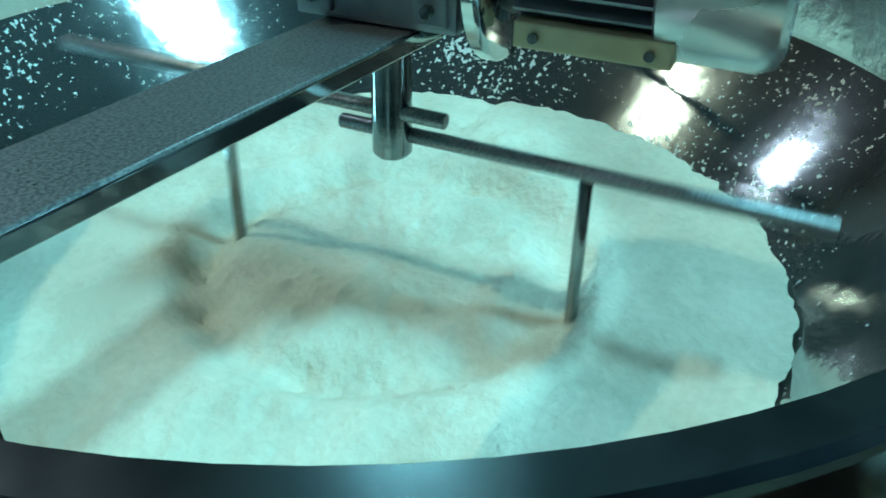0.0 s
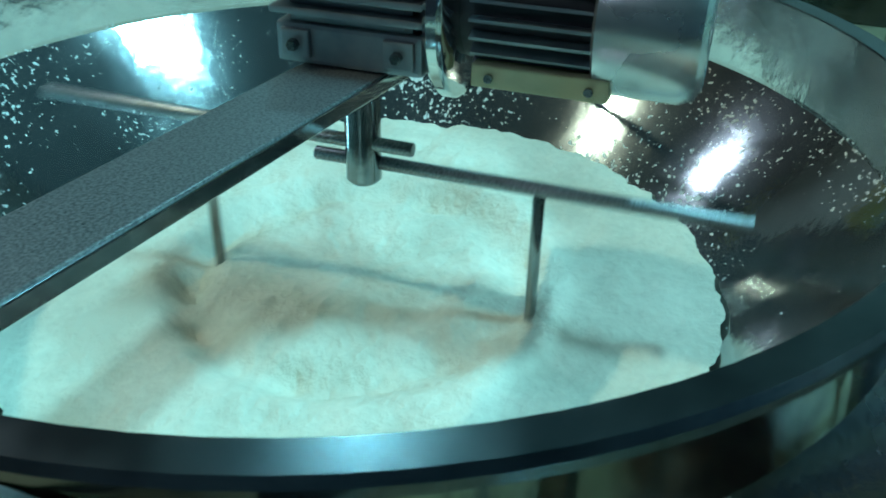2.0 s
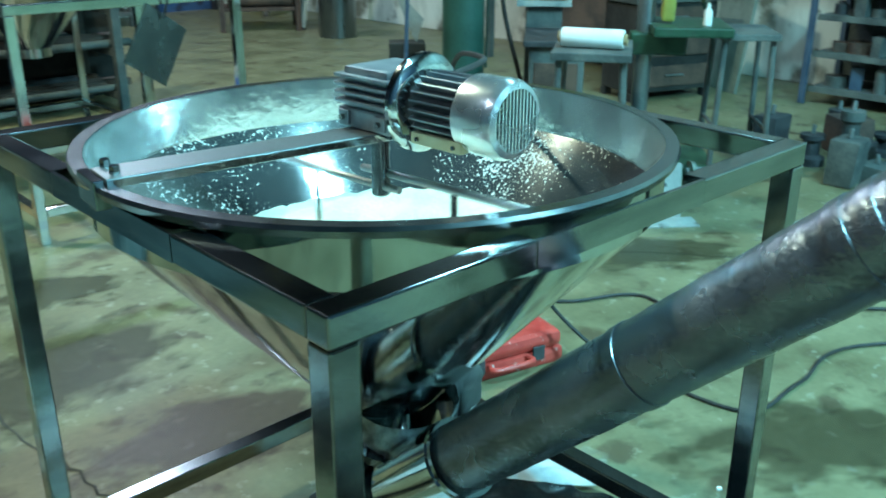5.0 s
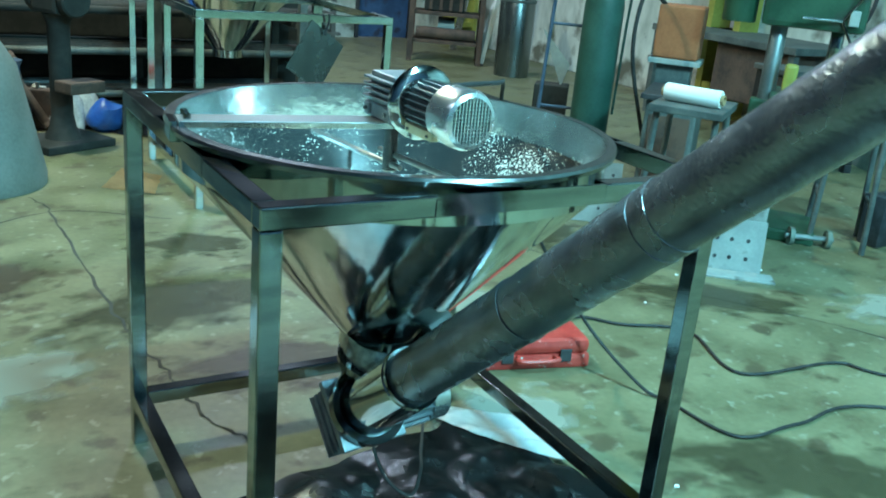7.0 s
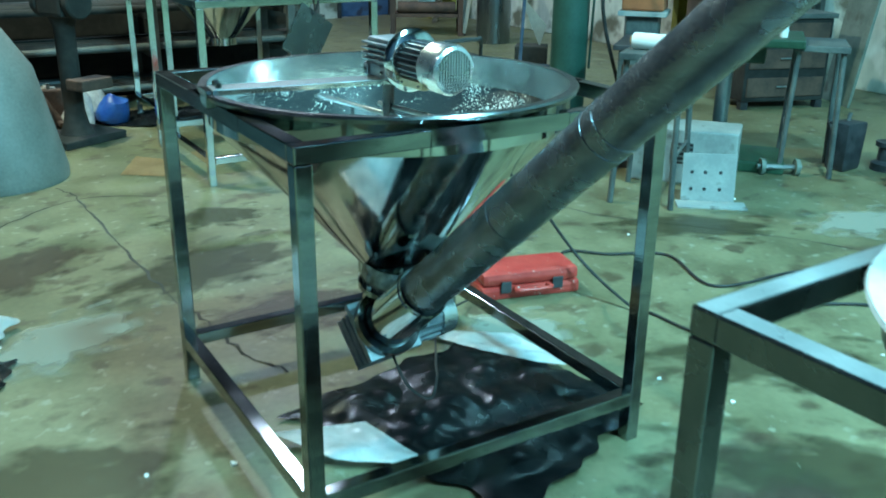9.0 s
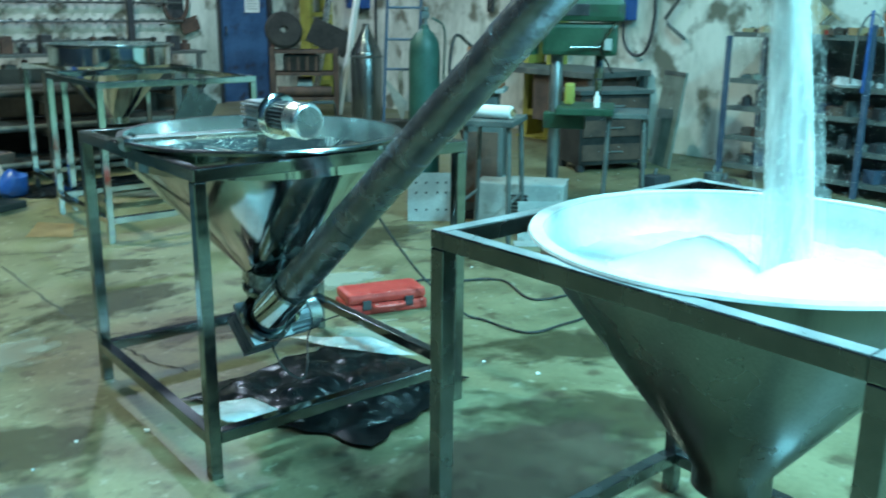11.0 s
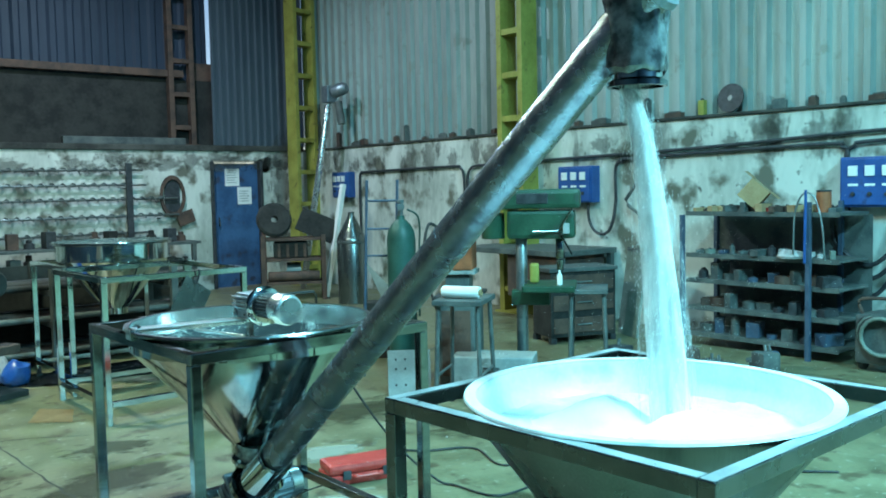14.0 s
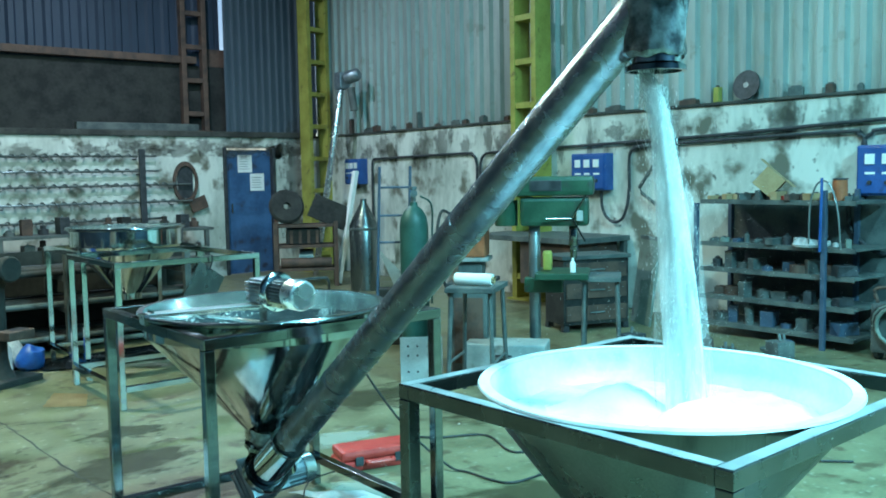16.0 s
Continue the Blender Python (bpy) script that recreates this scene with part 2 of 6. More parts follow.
def rod(bm, p, q, r, seg=12, r2=None):
    """A capped rod from p to q."""
    p, q = Vector(p), Vector(q)
    d = q - p
    m = Matrix.Translation(p) @ d.to_track_quat("Z", "Y").to_matrix().to_4x4()
    r2 = r if r2 is None else r2
    return lathe(bm, [(0, 0), (r * 0.93, 0), (r, r * 0.1), (r2, d.length - r2 * 0.1), (r2 * 0.93, d.length), (0, d.length)], seg, m)


def pipe(bm, pts, r, seg=8):
    """A round hose through points."""
    pts = [Vector(p) for p in pts]
    rings = []
    up = Vector((0.13, 0.21, 1)).normalized()
    for i, p in enumerate(pts):
        d = (pts[min(i + 1, len(pts) - 1)] - pts[max(i - 1, 0)]).normalized()
        s = d.cross(up)
        s = s.normalized() if s.length > 1e-3 else Vector((1, 0, 0))
        w = s.cross(d).normalized()
        rings.append([bm.verts.new(p + r * (math.cos(2 * math.pi * k / seg) * s + math.sin(2 * math.pi * k / seg) * w)) for k in range(seg)])
    for a, b in zip(rings, rings[1:]):
        for k in range(seg):
            bm.faces.new([a[k], a[(k + 1) % seg], b[(k + 1) % seg], b[k]])
    bm.faces.new(rings[0][::-1])
    bm.faces.new(rings[-1])
    return bm


def curve_pts(pts, n=8):
    """Catmull-Rom through points."""
    pts = [Vector(p) for p in pts]
    ext = [2 * pts[0] - pts[1], *pts, 2 * pts[-1] - pts[-2]]
    out = []
    for i in range(1, len(ext) - 2):
        a, b, c, d = ext[i - 1:i + 3]
        for k in range(n):
            t = k / n
            out.append(0.5 * (2 * b + (c - a) * t + (2 * a - 5 * b + 4 * c - d) * t * t + (3 * b - a - 3 * c + d) * t ** 3))
    return out + [pts[-1]]


# ---------------------------------------------------------------- building
WALL_X, WALL_Y, WEST, SOUTH, TOP = 6.7, 10.5, -7.0, -8.0, 6.0
LEDGE = 2.2


def corrugated(x0, y0, x1, y1, z0, z1, pitch=0.2, depth=0.035):
    """Upright trapezoid sheeting along a line, bulging to its left."""
    bm = B()
    a, b = Vector((x0, y0, 0)), Vector((x1, y1, 0))
    d = (b - a).normalized()
    nrm = Vector((-d.y, d.x, 0))
    n = int((b - a).length / pitch)
    prev = None
    for i in range(n + 1):
        for f, h in ((0.0, 0.0), (0.3, 0.0), (0.42, 1.0), (0.72, 1.0), (0.88, 0.0)):
            p = a + d * min((i + f) * pitch, (b - a).length) + nrm * (h * depth)
            lo, hi = bm.verts.new(p + Vector((0, 0, z0))), bm.verts.new(p + Vector((0, 0, z1)))
            if prev and (lo.co - prev[0].co).length > 1e-5:
                bm.faces.new([prev[0], lo, hi, prev[1]])
            prev = (lo, hi)
    return bm


def building():
    bm = B()
    nx, ny = 60, 80
    x0, x1, y0, y1 = WEST - 0.2, WALL_X + 0.3, SOUTH - 0.2, WALL_Y + 0.3
    vs = [[bm.verts.new((x0 + (x1 - x0) * i / nx, y0 + (y1 - y0) * j / ny, 0)) for i in range(nx + 1)] for j in range(ny + 1)]
    for j in range(ny):
        for i in range(nx):
            bm.faces.new([vs[j][i], vs[j][i + 1], vs[j + 1][i + 1], vs[j + 1][i]])
    structure("floor", bm, FLOOR, "oil-stained yellowish concrete workshop floor")
    structure("wall_east", boxm(WALL_X, WALL_X + 0.25, SOUTH, WALL_Y, 0, LEDGE, 0.012), PLASTER, "stained whitewashed concrete lower wall")
    # north wall with the door opening
    bm = B()
    box(bm, WEST, 5.0, WALL_Y, WALL_Y + 0.25, 0, LEDGE)
    box(bm, 5.0, 5.9, WALL_Y, WALL_Y + 0.25, 2.04, LEDGE)
    box(bm, 5.9, WALL_X + 0.25, WALL_Y, WALL_Y + 0.25, 0, LEDGE)
    structure("wall_north", bm, PLASTER, "stained whitewashed concrete lower wall")
    # unseen walls, added dark so that the polished steel reflects dark
    structure("unseen_wall_west", boxm(WEST - 0.25, WEST, SOUTH, WALL_Y, 0, TOP), SHEET_DIM, "unseen wall added dark for the steel's reflections")
    structure("unseen_wall_south", boxm(WEST, WALL_X + 0.25, SOUTH - 0.25, SOUTH, 0, TOP), SHEET_DIM, "unseen wall added dark for the steel's reflections")
    structure("cladding_east", corrugated(WALL_X + 0.1, SOUTH, WALL_X + 0.1, WALL_Y, LEDGE, TOP, 0.2, 0.055), SHEET, "upright corrugated sheet cladding above the concrete wall")
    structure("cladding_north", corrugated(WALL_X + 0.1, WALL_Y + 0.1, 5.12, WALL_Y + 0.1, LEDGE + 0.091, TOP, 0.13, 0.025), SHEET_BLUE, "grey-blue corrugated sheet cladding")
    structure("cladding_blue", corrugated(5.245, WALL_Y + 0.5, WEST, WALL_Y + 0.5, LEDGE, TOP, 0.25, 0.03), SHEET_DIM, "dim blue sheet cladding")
    structure("beam_north", boxm(WEST, 4.75, WALL_Y + 0.28, WALL_Y + 0.4, 3.36, 3.47, 0.01), RUST, "rusty steel rail across the blue cladding")
    structure("infill_north", boxm(WEST, 5.4, WALL_Y + 0.40, WALL_Y + 0.46, LEDGE + 0.091, 3.34, 0.01), SOOT, "soot-black concrete upstand")
    structure("flashing_north", boxm(4.9, 5.36, WALL_Y + 0.405, WALL_Y + 0.45, 3.341, 3.62, 0.004), RUST, "rusty flashing closing the foot of the narrow gap")
    structure("lintel_north", boxm(2.8, 4.65, WALL_Y + 0.06, WALL_Y + 0.16, LEDGE + 0.091, LEDGE + 0.20, 0.01), BENCH, "worn steel beam lying on the sooty ledge")
    structure("ledge_north", boxm(WEST, WALL_X, WALL_Y - 0.04, WALL_Y + 0.5, LEDGE, LEDGE + 0.09, 0.015), CONCRETE, "sooty concrete ledge")
    structure("ledge_east", boxm(WALL_X - 0.03, WALL_X + 0.25, SOUTH, WALL_Y, LEDGE, LEDGE + 0.03, 0.008), CONCRETE, "sooty concrete ledge")
    # unseen roof, dark for the same reflections
    structure("ceiling", boxm(WEST - 0.2, WALL_X + 0.5, SOUTH - 0.2, WALL_Y + 0.8, TOP, TOP + 0.1), SHEET_DIM, "unseen roof added dark for the steel's reflections")


building()


# fixture for every LAMPS entry, the two added fill lamps included
def high_bay(x, y, z, a, b):
    lamp = thing("unseen_lamp", "unseen long ceiling lamp with a glowing diffuser, two of them fill", "ceiling lamp", pose(x, y, z), "high-bay lamps")
    part("housing", boxm(-a - 0.04, a + 0.04, -b - 0.04, b + 0.04, 0.0, 0.08, 0.02), WHITE, lamp)
    part("diffuser", boxm(-a, a, -b, b, -0.02, -0.004, 0.005), LAMP_GLOW, lamp, "glowing diffuser")
    for sx in (-a * 0.8, a * 0.8):
        part("hanger", rod(B(), (sx, 0, 0.08), (sx, 0, TOP - z), 0.006, 8), DARK, lamp)
    return lamp


for lx, ly, lz, power, tint, ll, lw in LAMPS:
    high_bay(lx, ly, lz, ll / 2, lw / 2)


# ---------------------------------------------------------------- hopper stands
TUBE = 0.04


def stand(name, label, at, wx, wy, h, rail=0.16, group="square tube stands", material=None, notch=0.0):
    material = material or STEEL
    st = thing(name, label, "metal stand", at, group)
    t = TUBE
    for x in (0, wx - t):
        for y in (0, wy - t):
            part("leg", boxm(x, x + t, y, y + t, 0, h - t - 0.001, 0.003), material, st)
    for z in (h, rail):
        # the mitred rails
        for (xa, xb, ya, yb) in ((0, wx, 0, t), (0, wx, wy - t, wy), (0, t, t + 0.0003, wy - t - 0.0003), (wx - t, wx, t + 0.0003, wy - t - 0.0003)):
            if z == rail:
                if xb - xa > t * 1.5:
                    xa, xb = t + 0.001, wx - t - 0.001
            if z == h and notch:
                # the hopper wall lets into the inner side of each rail
                bm, k = B(), 0.007
                if xb - xa > yb - ya:
                    m0, m1 = (xa + xb) / 2 - notch - 0.004, (xa + xb) / 2 + notch - 0.004
                    yo = (ya, ya + k) if ya < wy / 2 else (yb - k, yb)
                    box(bm, xa, m0, ya, yb, z - t, z, 0.0032)
                    box(bm, m1, xb, ya, yb, z - t, z, 0.0032)
                    box(bm, m0, m1, *yo, z - t + 0.0004, z - 0.0004)
                else:
                    m0, m1 = (ya + yb) / 2 - notch, (ya + yb) / 2 + notch
                    xo = (xa, xa + k - 0.001) if xa < wx / 2 else (xb - k, xb)
                    box(bm, xa, xb, ya, m0, z - t, z, 0.0032)
                    box(bm, xa, xb, m1, yb, z - t, z, 0.0032)
                    box(bm, *xo, m0, m1, z - t + 0.0004, z - 0.0004)
                part("top_rail", bm, material, st)
                continue
            part("top_rail" if z == h else "lower_rail", boxm(xa, xb, ya, yb, z - t, z, 0.0032), material, st)
    return st


stand("hopper_stand", "polished stainless square tube stand carrying the feed hopper", pose(0, 0, 0), 1.03, 1.04, 1.0, notch=0.19)
F2 = stand("hopper_stand", "brushed stainless square tube stand carrying the receiving hopper", pose(0.177, -1.937, 0, 0, 0, 2.3), 1.0, 1.0, 0.99, 0.14, material=FRAME)
# thin pale strips paint the brushed steel's sheen on the rail tops
for _a, _b, _c, _d in ((0.004, 0.996, 0.004, 0.037), (0.004, 0.996, 0.963, 0.996), (0.004, 0.037, 0.041, 0.959), (0.963, 0.996, 0.041, 0.959)):
    part("sheen_strip", boxm(_a, _b, _c, _d, 0.9902, 0.9908), RAILSHEEN, F2, "pale strip painting the rail top's sheen")
HC = Vector((0.498, 0.518, 0))
H2 = Vector((0.652, -1.411, 0))


def hopper(name, label, at, R, z_rim, z_band, r_out, z_out, material, lip=0.024, rim_mat=None, lining=None, fold=0.018):
    hp = thing(name, label, "hopper", at, "cone hoppers")
    t = 0.003
    shell = lathe(B(), [(R, z_rim), (R, z_band), (r_out, z_out), (r_out, z_out - 0.05), (r_out - t, z_out - 0.05), (r_out - t, z_out), (R - t, z_band), (R - t, z_rim)], 96, closed=True)
    part("cone", shell, material, hp, smooth=True)
    if lining:
        part("inner_wall", lathe(B(), [(R - t - 0.0008, z_rim + 0.003), (R - t - 0.0008, z_band + 0.001), (r_out, z_out + 0.004)], 96), lining, hp, "powder-specked mirror inner wall", True)
        # band colour lifted to stand in for bright reflections on the upright wall
        part("inner_band", lathe(B(), [(R - t - 0.0018, z_rim + 0.002), (R - t - 0.0018, z_band + 0.006)], 96), BAND, hp, "upper band paled for bright reflections, specked with dust", True)
    rim = lathe(B(), [(R - t - 0.001, z_rim + 0.004), (R + lip, z_rim + 0.004), (R + lip + 0.003, z_rim - 0.002), (R + lip, z_rim - fold), (R + lip - 0.004, z_rim - fold), (R + lip - 0.004, z_rim - 0.0015), (R - t - 0.001, z_rim + 0.0)], 96, closed=True)
    part("rim", rim, rim_mat or STEEL, hp, "rolled rim", smooth=True)
    return hp


feed = hopper("feed_hopper", "mirror-polished stainless cone hopper dusted with powder, in a square stand", pose(HC.x, HC.y, 0), 0.488, 1.016, 0.925, 0.10, 0.50, MIRROR, lip=0.018, rim_mat=RIM, lining=DUSTY, fold=0.012)
recv = hopper("receiving_hopper", "satin stainless cone hopper catching the falling powder", pose(H2.x, H2.y, 0), 0.458, 0.995, 0.935, 0.09, 0.45, SATIN, lip=0.026, rim_mat=DUSTFILM, fold=0.003)


def powder_bed(name, label, at, R, z, material, cone=0.0, seed=1, rough=0.006, humps=(), tilt=(0, 0)):
    bm = B()
    rings, seg = 44, 240
    rows = []
    c = bm.verts.new((0, 0, z + cone))
    for i in range(1, rings + 1):
        r = R * i / rings
        row = []
        for k in range(seg):
            a = 2 * math.pi * k / seg
            rr = r * (1 + (0.018 * noise.noise(Vector((math.cos(a) * 9, math.sin(a) * 9, seed))) + 0.012 * noise.noise(Vector((math.cos(a) * 30, math.sin(a) * 30, seed))) - 0.02 * abs(noise.noise(Vector((math.cos(a) * 70, math.sin(a) * 70, seed)))) if i == rings else 0))
            p = Vector((rr * math.cos(a), rr * math.sin(a), 0))
            lift = p.x * tilt[0] + p.y * tilt[1]
            p = p * (1 + 0.93 * lift / R)
            h = lift + rough * noise.noise(p * 9 + Vector((seed, 0, 0))) + rough * 0.5 * noise.noise(p * 38) + rough * 0.25 * noise.noise(p * 95)
            h += (0.006 * math.exp(-((r - 0.205) / 0.02) ** 2) - 0.014 * math.exp(-((r - 0.165) / 0.022) ** 2) * (1 + 0.6 * noise.noise(p * 22))) if cone == 0 else 0
            h += sum(c2 * math.exp(-((p.x - a2) ** 2 + (p.y - b2) ** 2) / w2 ** 2) for a2, b2, c2, w2 in humps)
            row.append(bm.verts.new((p.x, p.y, z + cone * (1 - i / rings) + h)))
        rows.append(row)
    for k in range(seg):
        bm.faces.new([c, rows[0][k], rows[0][(k + 1) % seg]])
        for a, b in zip(rows, rows[1:]):
            bm.faces.new([a[k], b[k], b[(k + 1) % seg], a[(k + 1) % seg]])
    low = [bm.verts.new((v.co.x * 0.82, v.co.y * 0.82, z - 0.03)) for v in rows[-1]]
    for k in range(seg):
        bm.faces.new([rows[-1][k], low[k], low[(k + 1) % seg], rows[-1][(k + 1) % seg]])
    ob = new(name, mesh_of(name, bm, material, True))
    ob.matrix_basis = at
    return tagged(ob, label, "powder", "", "stuff")


powder_bed("powder", "cream powder bed levelled inside the feed hopper", pose(HC.x, HC.y, 0), 0.358, 0.79, POWDER, rough=0.009, tilt=(0.034, -0.010))
part("dust_film", lathe(B(), [(0.4535, 0.9945), (0.4535, 0.937), (0.411, 0.881), (0.381, 0.841)], 96), DUSTFILM, recv, "pale powder film on the inner wall", True)
powder_bed("powder", "white powder heap growing in the receiving hopper", pose(H2.x, H2.y, 0), 0.421, 0.899, SETTLED, cone=0.02, seed=5, rough=0.010)


def mound(x, y, R, h, seed):
    bm = B()
    lathe(bm, [(R * (1 - i / 14), h * (math.cos(math.pi * (1 - i / 14)) + 1) / 2) for i in range(14)] + [(0, h)], 72)
    for v in bm.verts:
        a = v.co.copy()
        k = 1 + 0.16 * noise.noise(Vector((a.x * 9, a.y * 9, seed)))
        v.co = Vector((a.x * k, a.y * k, a.z + 0.006 * noise.noise(a * 24) + 0.003 * noise.noise(a * 70)))
    ob = new("powder_mound", mesh_of("powder_mound", bm, WHITE_POWDER, True))
    ob.matrix_basis = pose(x, y, 0.903)
    tagged(ob, "white powder mound heaped in the receiving hopper", "powder", "powder mounds", "stuff")


# two mounds in a whiter powder than the bed below them
mound(H2.x - 0.085, H2.y + 0.075, 0.21, 0.085, 2)
mound(H2.x - 0.025, H2.y - 0.165, 0.20, 0.08, 7)


# ---------------------------------------------------------------- agitator drive
AX, AY = 0.481, 0.497


def drive():
    bar = thing("support_bar", "flat powder-dusted steel channel bar across the hopper, bolted at its end", "bar", pose(AX, AY, 0, 0, 0, -7))
    part("channel", boxm(-0.475, 0.05, -0.044, 0.028, 1.021, 1.03, 0.002), BARDUST, bar)
    part("lip", boxm(-0.475, 0.05, -0.047, -0.0445, 1.016, 1.0285, 0.0008), MIRROR, bar)
    for y in (-0.022, 0.022):
        part("bolt", rod(B(), (-0.455, y, 1.03), (-0.455, y, 1.042), 0.008, 6), STEEL, bar)
    part("end_bracket", boxm(-0.492, -0.476, -0.04, 0.04, 0.985, 1.028, 0.002), STEEL, bar)
    g = thing("gear_motor", "worm gear reducer with a finned electric motor and silver fan cowl", "gear motor", pose(AX + 0.022, AY - 0.008, 1.031, 0, 0, -88))
    # gear housing: stacked fins
    body = part("gear_body", boxm(-0.055, 0.055, -0.06, 0.06, 0, 0.102, 0.008), CAST, g)
    for i in range(4):
        z = 0.042 + i * 0.014
        part("fin", boxm(-0.066, 0.066, -0.072, 0.072, z, z + 0.006, 0.002), CAST, body)
    part("foot", boxm(-0.064, 0.064, -0.066, 0.066, 0.0, 0.034, 0.004), CAST, g)
    for x in (-0.045, 0.045):
        for y in (-0.067, 0.067):
            part("boss", boxm(x - 0.013, x + 0.013, y - 0.004, y + 0.004, 0.006, 0.03, 0.002), CAST, g)
            part("bolt", rod(B(), (x, y * 1.04, 0.018), (x, y * 1.16, 0.018), 0.005, 6), STEEL, g)
    cz = 0.05
    R = pose(0.068, 0, cz, 0, 90, 0)
    part("flange", lathe(B(), [(0, 0), (0.078, 0), (0.082, 0.004), (0.082, 0.012), (0.078, 0.016), (0.054, 0.02), (0, 0.02)], 40, R), MIRROR, g, smooth=True)
    stator = part("stator", lathe(B(), [(0, 0.018), (0.046, 0.018), (0.046, 0.15), (0, 0.133)], 32, R), DARK, g, smooth=True)
    for k in range(24):
        m = R @ pose(0, 0, 0, 0, 0, k * 15)
        part("cooling_fin", boxm(0.044, 0.057, -0.0013, 0.0013, 0.03, 0.13, 0, m), CAST, stator)
    plate = part("terminal_plate", boxm(0.10, 0.21, -0.052, -0.034, cz - 0.055, cz - 0.036, 0.002), CREAM, g, "cream motor foot plate")
    for x in (0.115, 0.195):
        part("screw", rod(B(), (x, -0.052, cz - 0.046), (x, -0.056, cz - 0.046), 0.004, 8), STEEL, plate)
    cowl = part("cowl", lathe(B(), [(0.056, 0.125), (0.062, 0.128), (0.063, 0.192), (0.058, 0.204), (0.049, 0.208), (0.049, 0.205), (0.056, 0.201), (0.058, 0.133)], 48, R, closed=True), COWL, g, "shiny silver fan cowl", True)
    part("grille_back", lathe(B(), [(0, 0.199), (0.054, 0.199)], 32, R), DARK, cowl)
    for i in range(-6, 7):
        w = math.sqrt(max(0.050 ** 2 - (i * 0.0078) ** 2, 1e-6))
        part("grille_bar", boxm(-w, w, i * 0.0078 - 0.0016, i * 0.0078 + 0.0016, 0.204, 0.2075, 0, R), COWL, cowl)
        part("grille_bar", boxm(i * 0.0078 - 0.0012, i * 0.0078 + 0.0012, -w, w, 0.2022, 0.2038, 0, R), COWL, cowl)
    return g


drive()


def agitator():
    ag = thing("agitator", "rotating stainless stirrer shaft with two cross rods and hanging prongs", "stirrer", pose(AX, AY, 0))
    part("shaft", lathe(B(), [(0, 0.908), (0.014, 0.908), (0.0165, 0.911), (0.0165, 1.014), (0, 1.014)], 24), STEEL, ag, smooth=True)
    for s, z in ((1, 0.926), (-1, 0.948)):
        part("cross_rod", rod(B(), (-0.05 * s, 0.004 * s, z), (0.345 * s, 0.004 * s, z), 0.0065, 12), BARDUST, ag, smooth=True)
        part("prong", rod(B(), (0.165 * s, 0.004 * s, z + 0.003), (0.165 * s, 0.004 * s, 0.755), 0.0055, 10), STEEL, ag, smooth=True)
    return ag


AGITATOR = agitator()


# ---------------------------------------------------------------- screw conveyor
A0, ADIR = Vector((0.434, 0.415, 0.352)), Vector((0.147, -1.076, 1.0)).normalized()
ALEN = 2.50


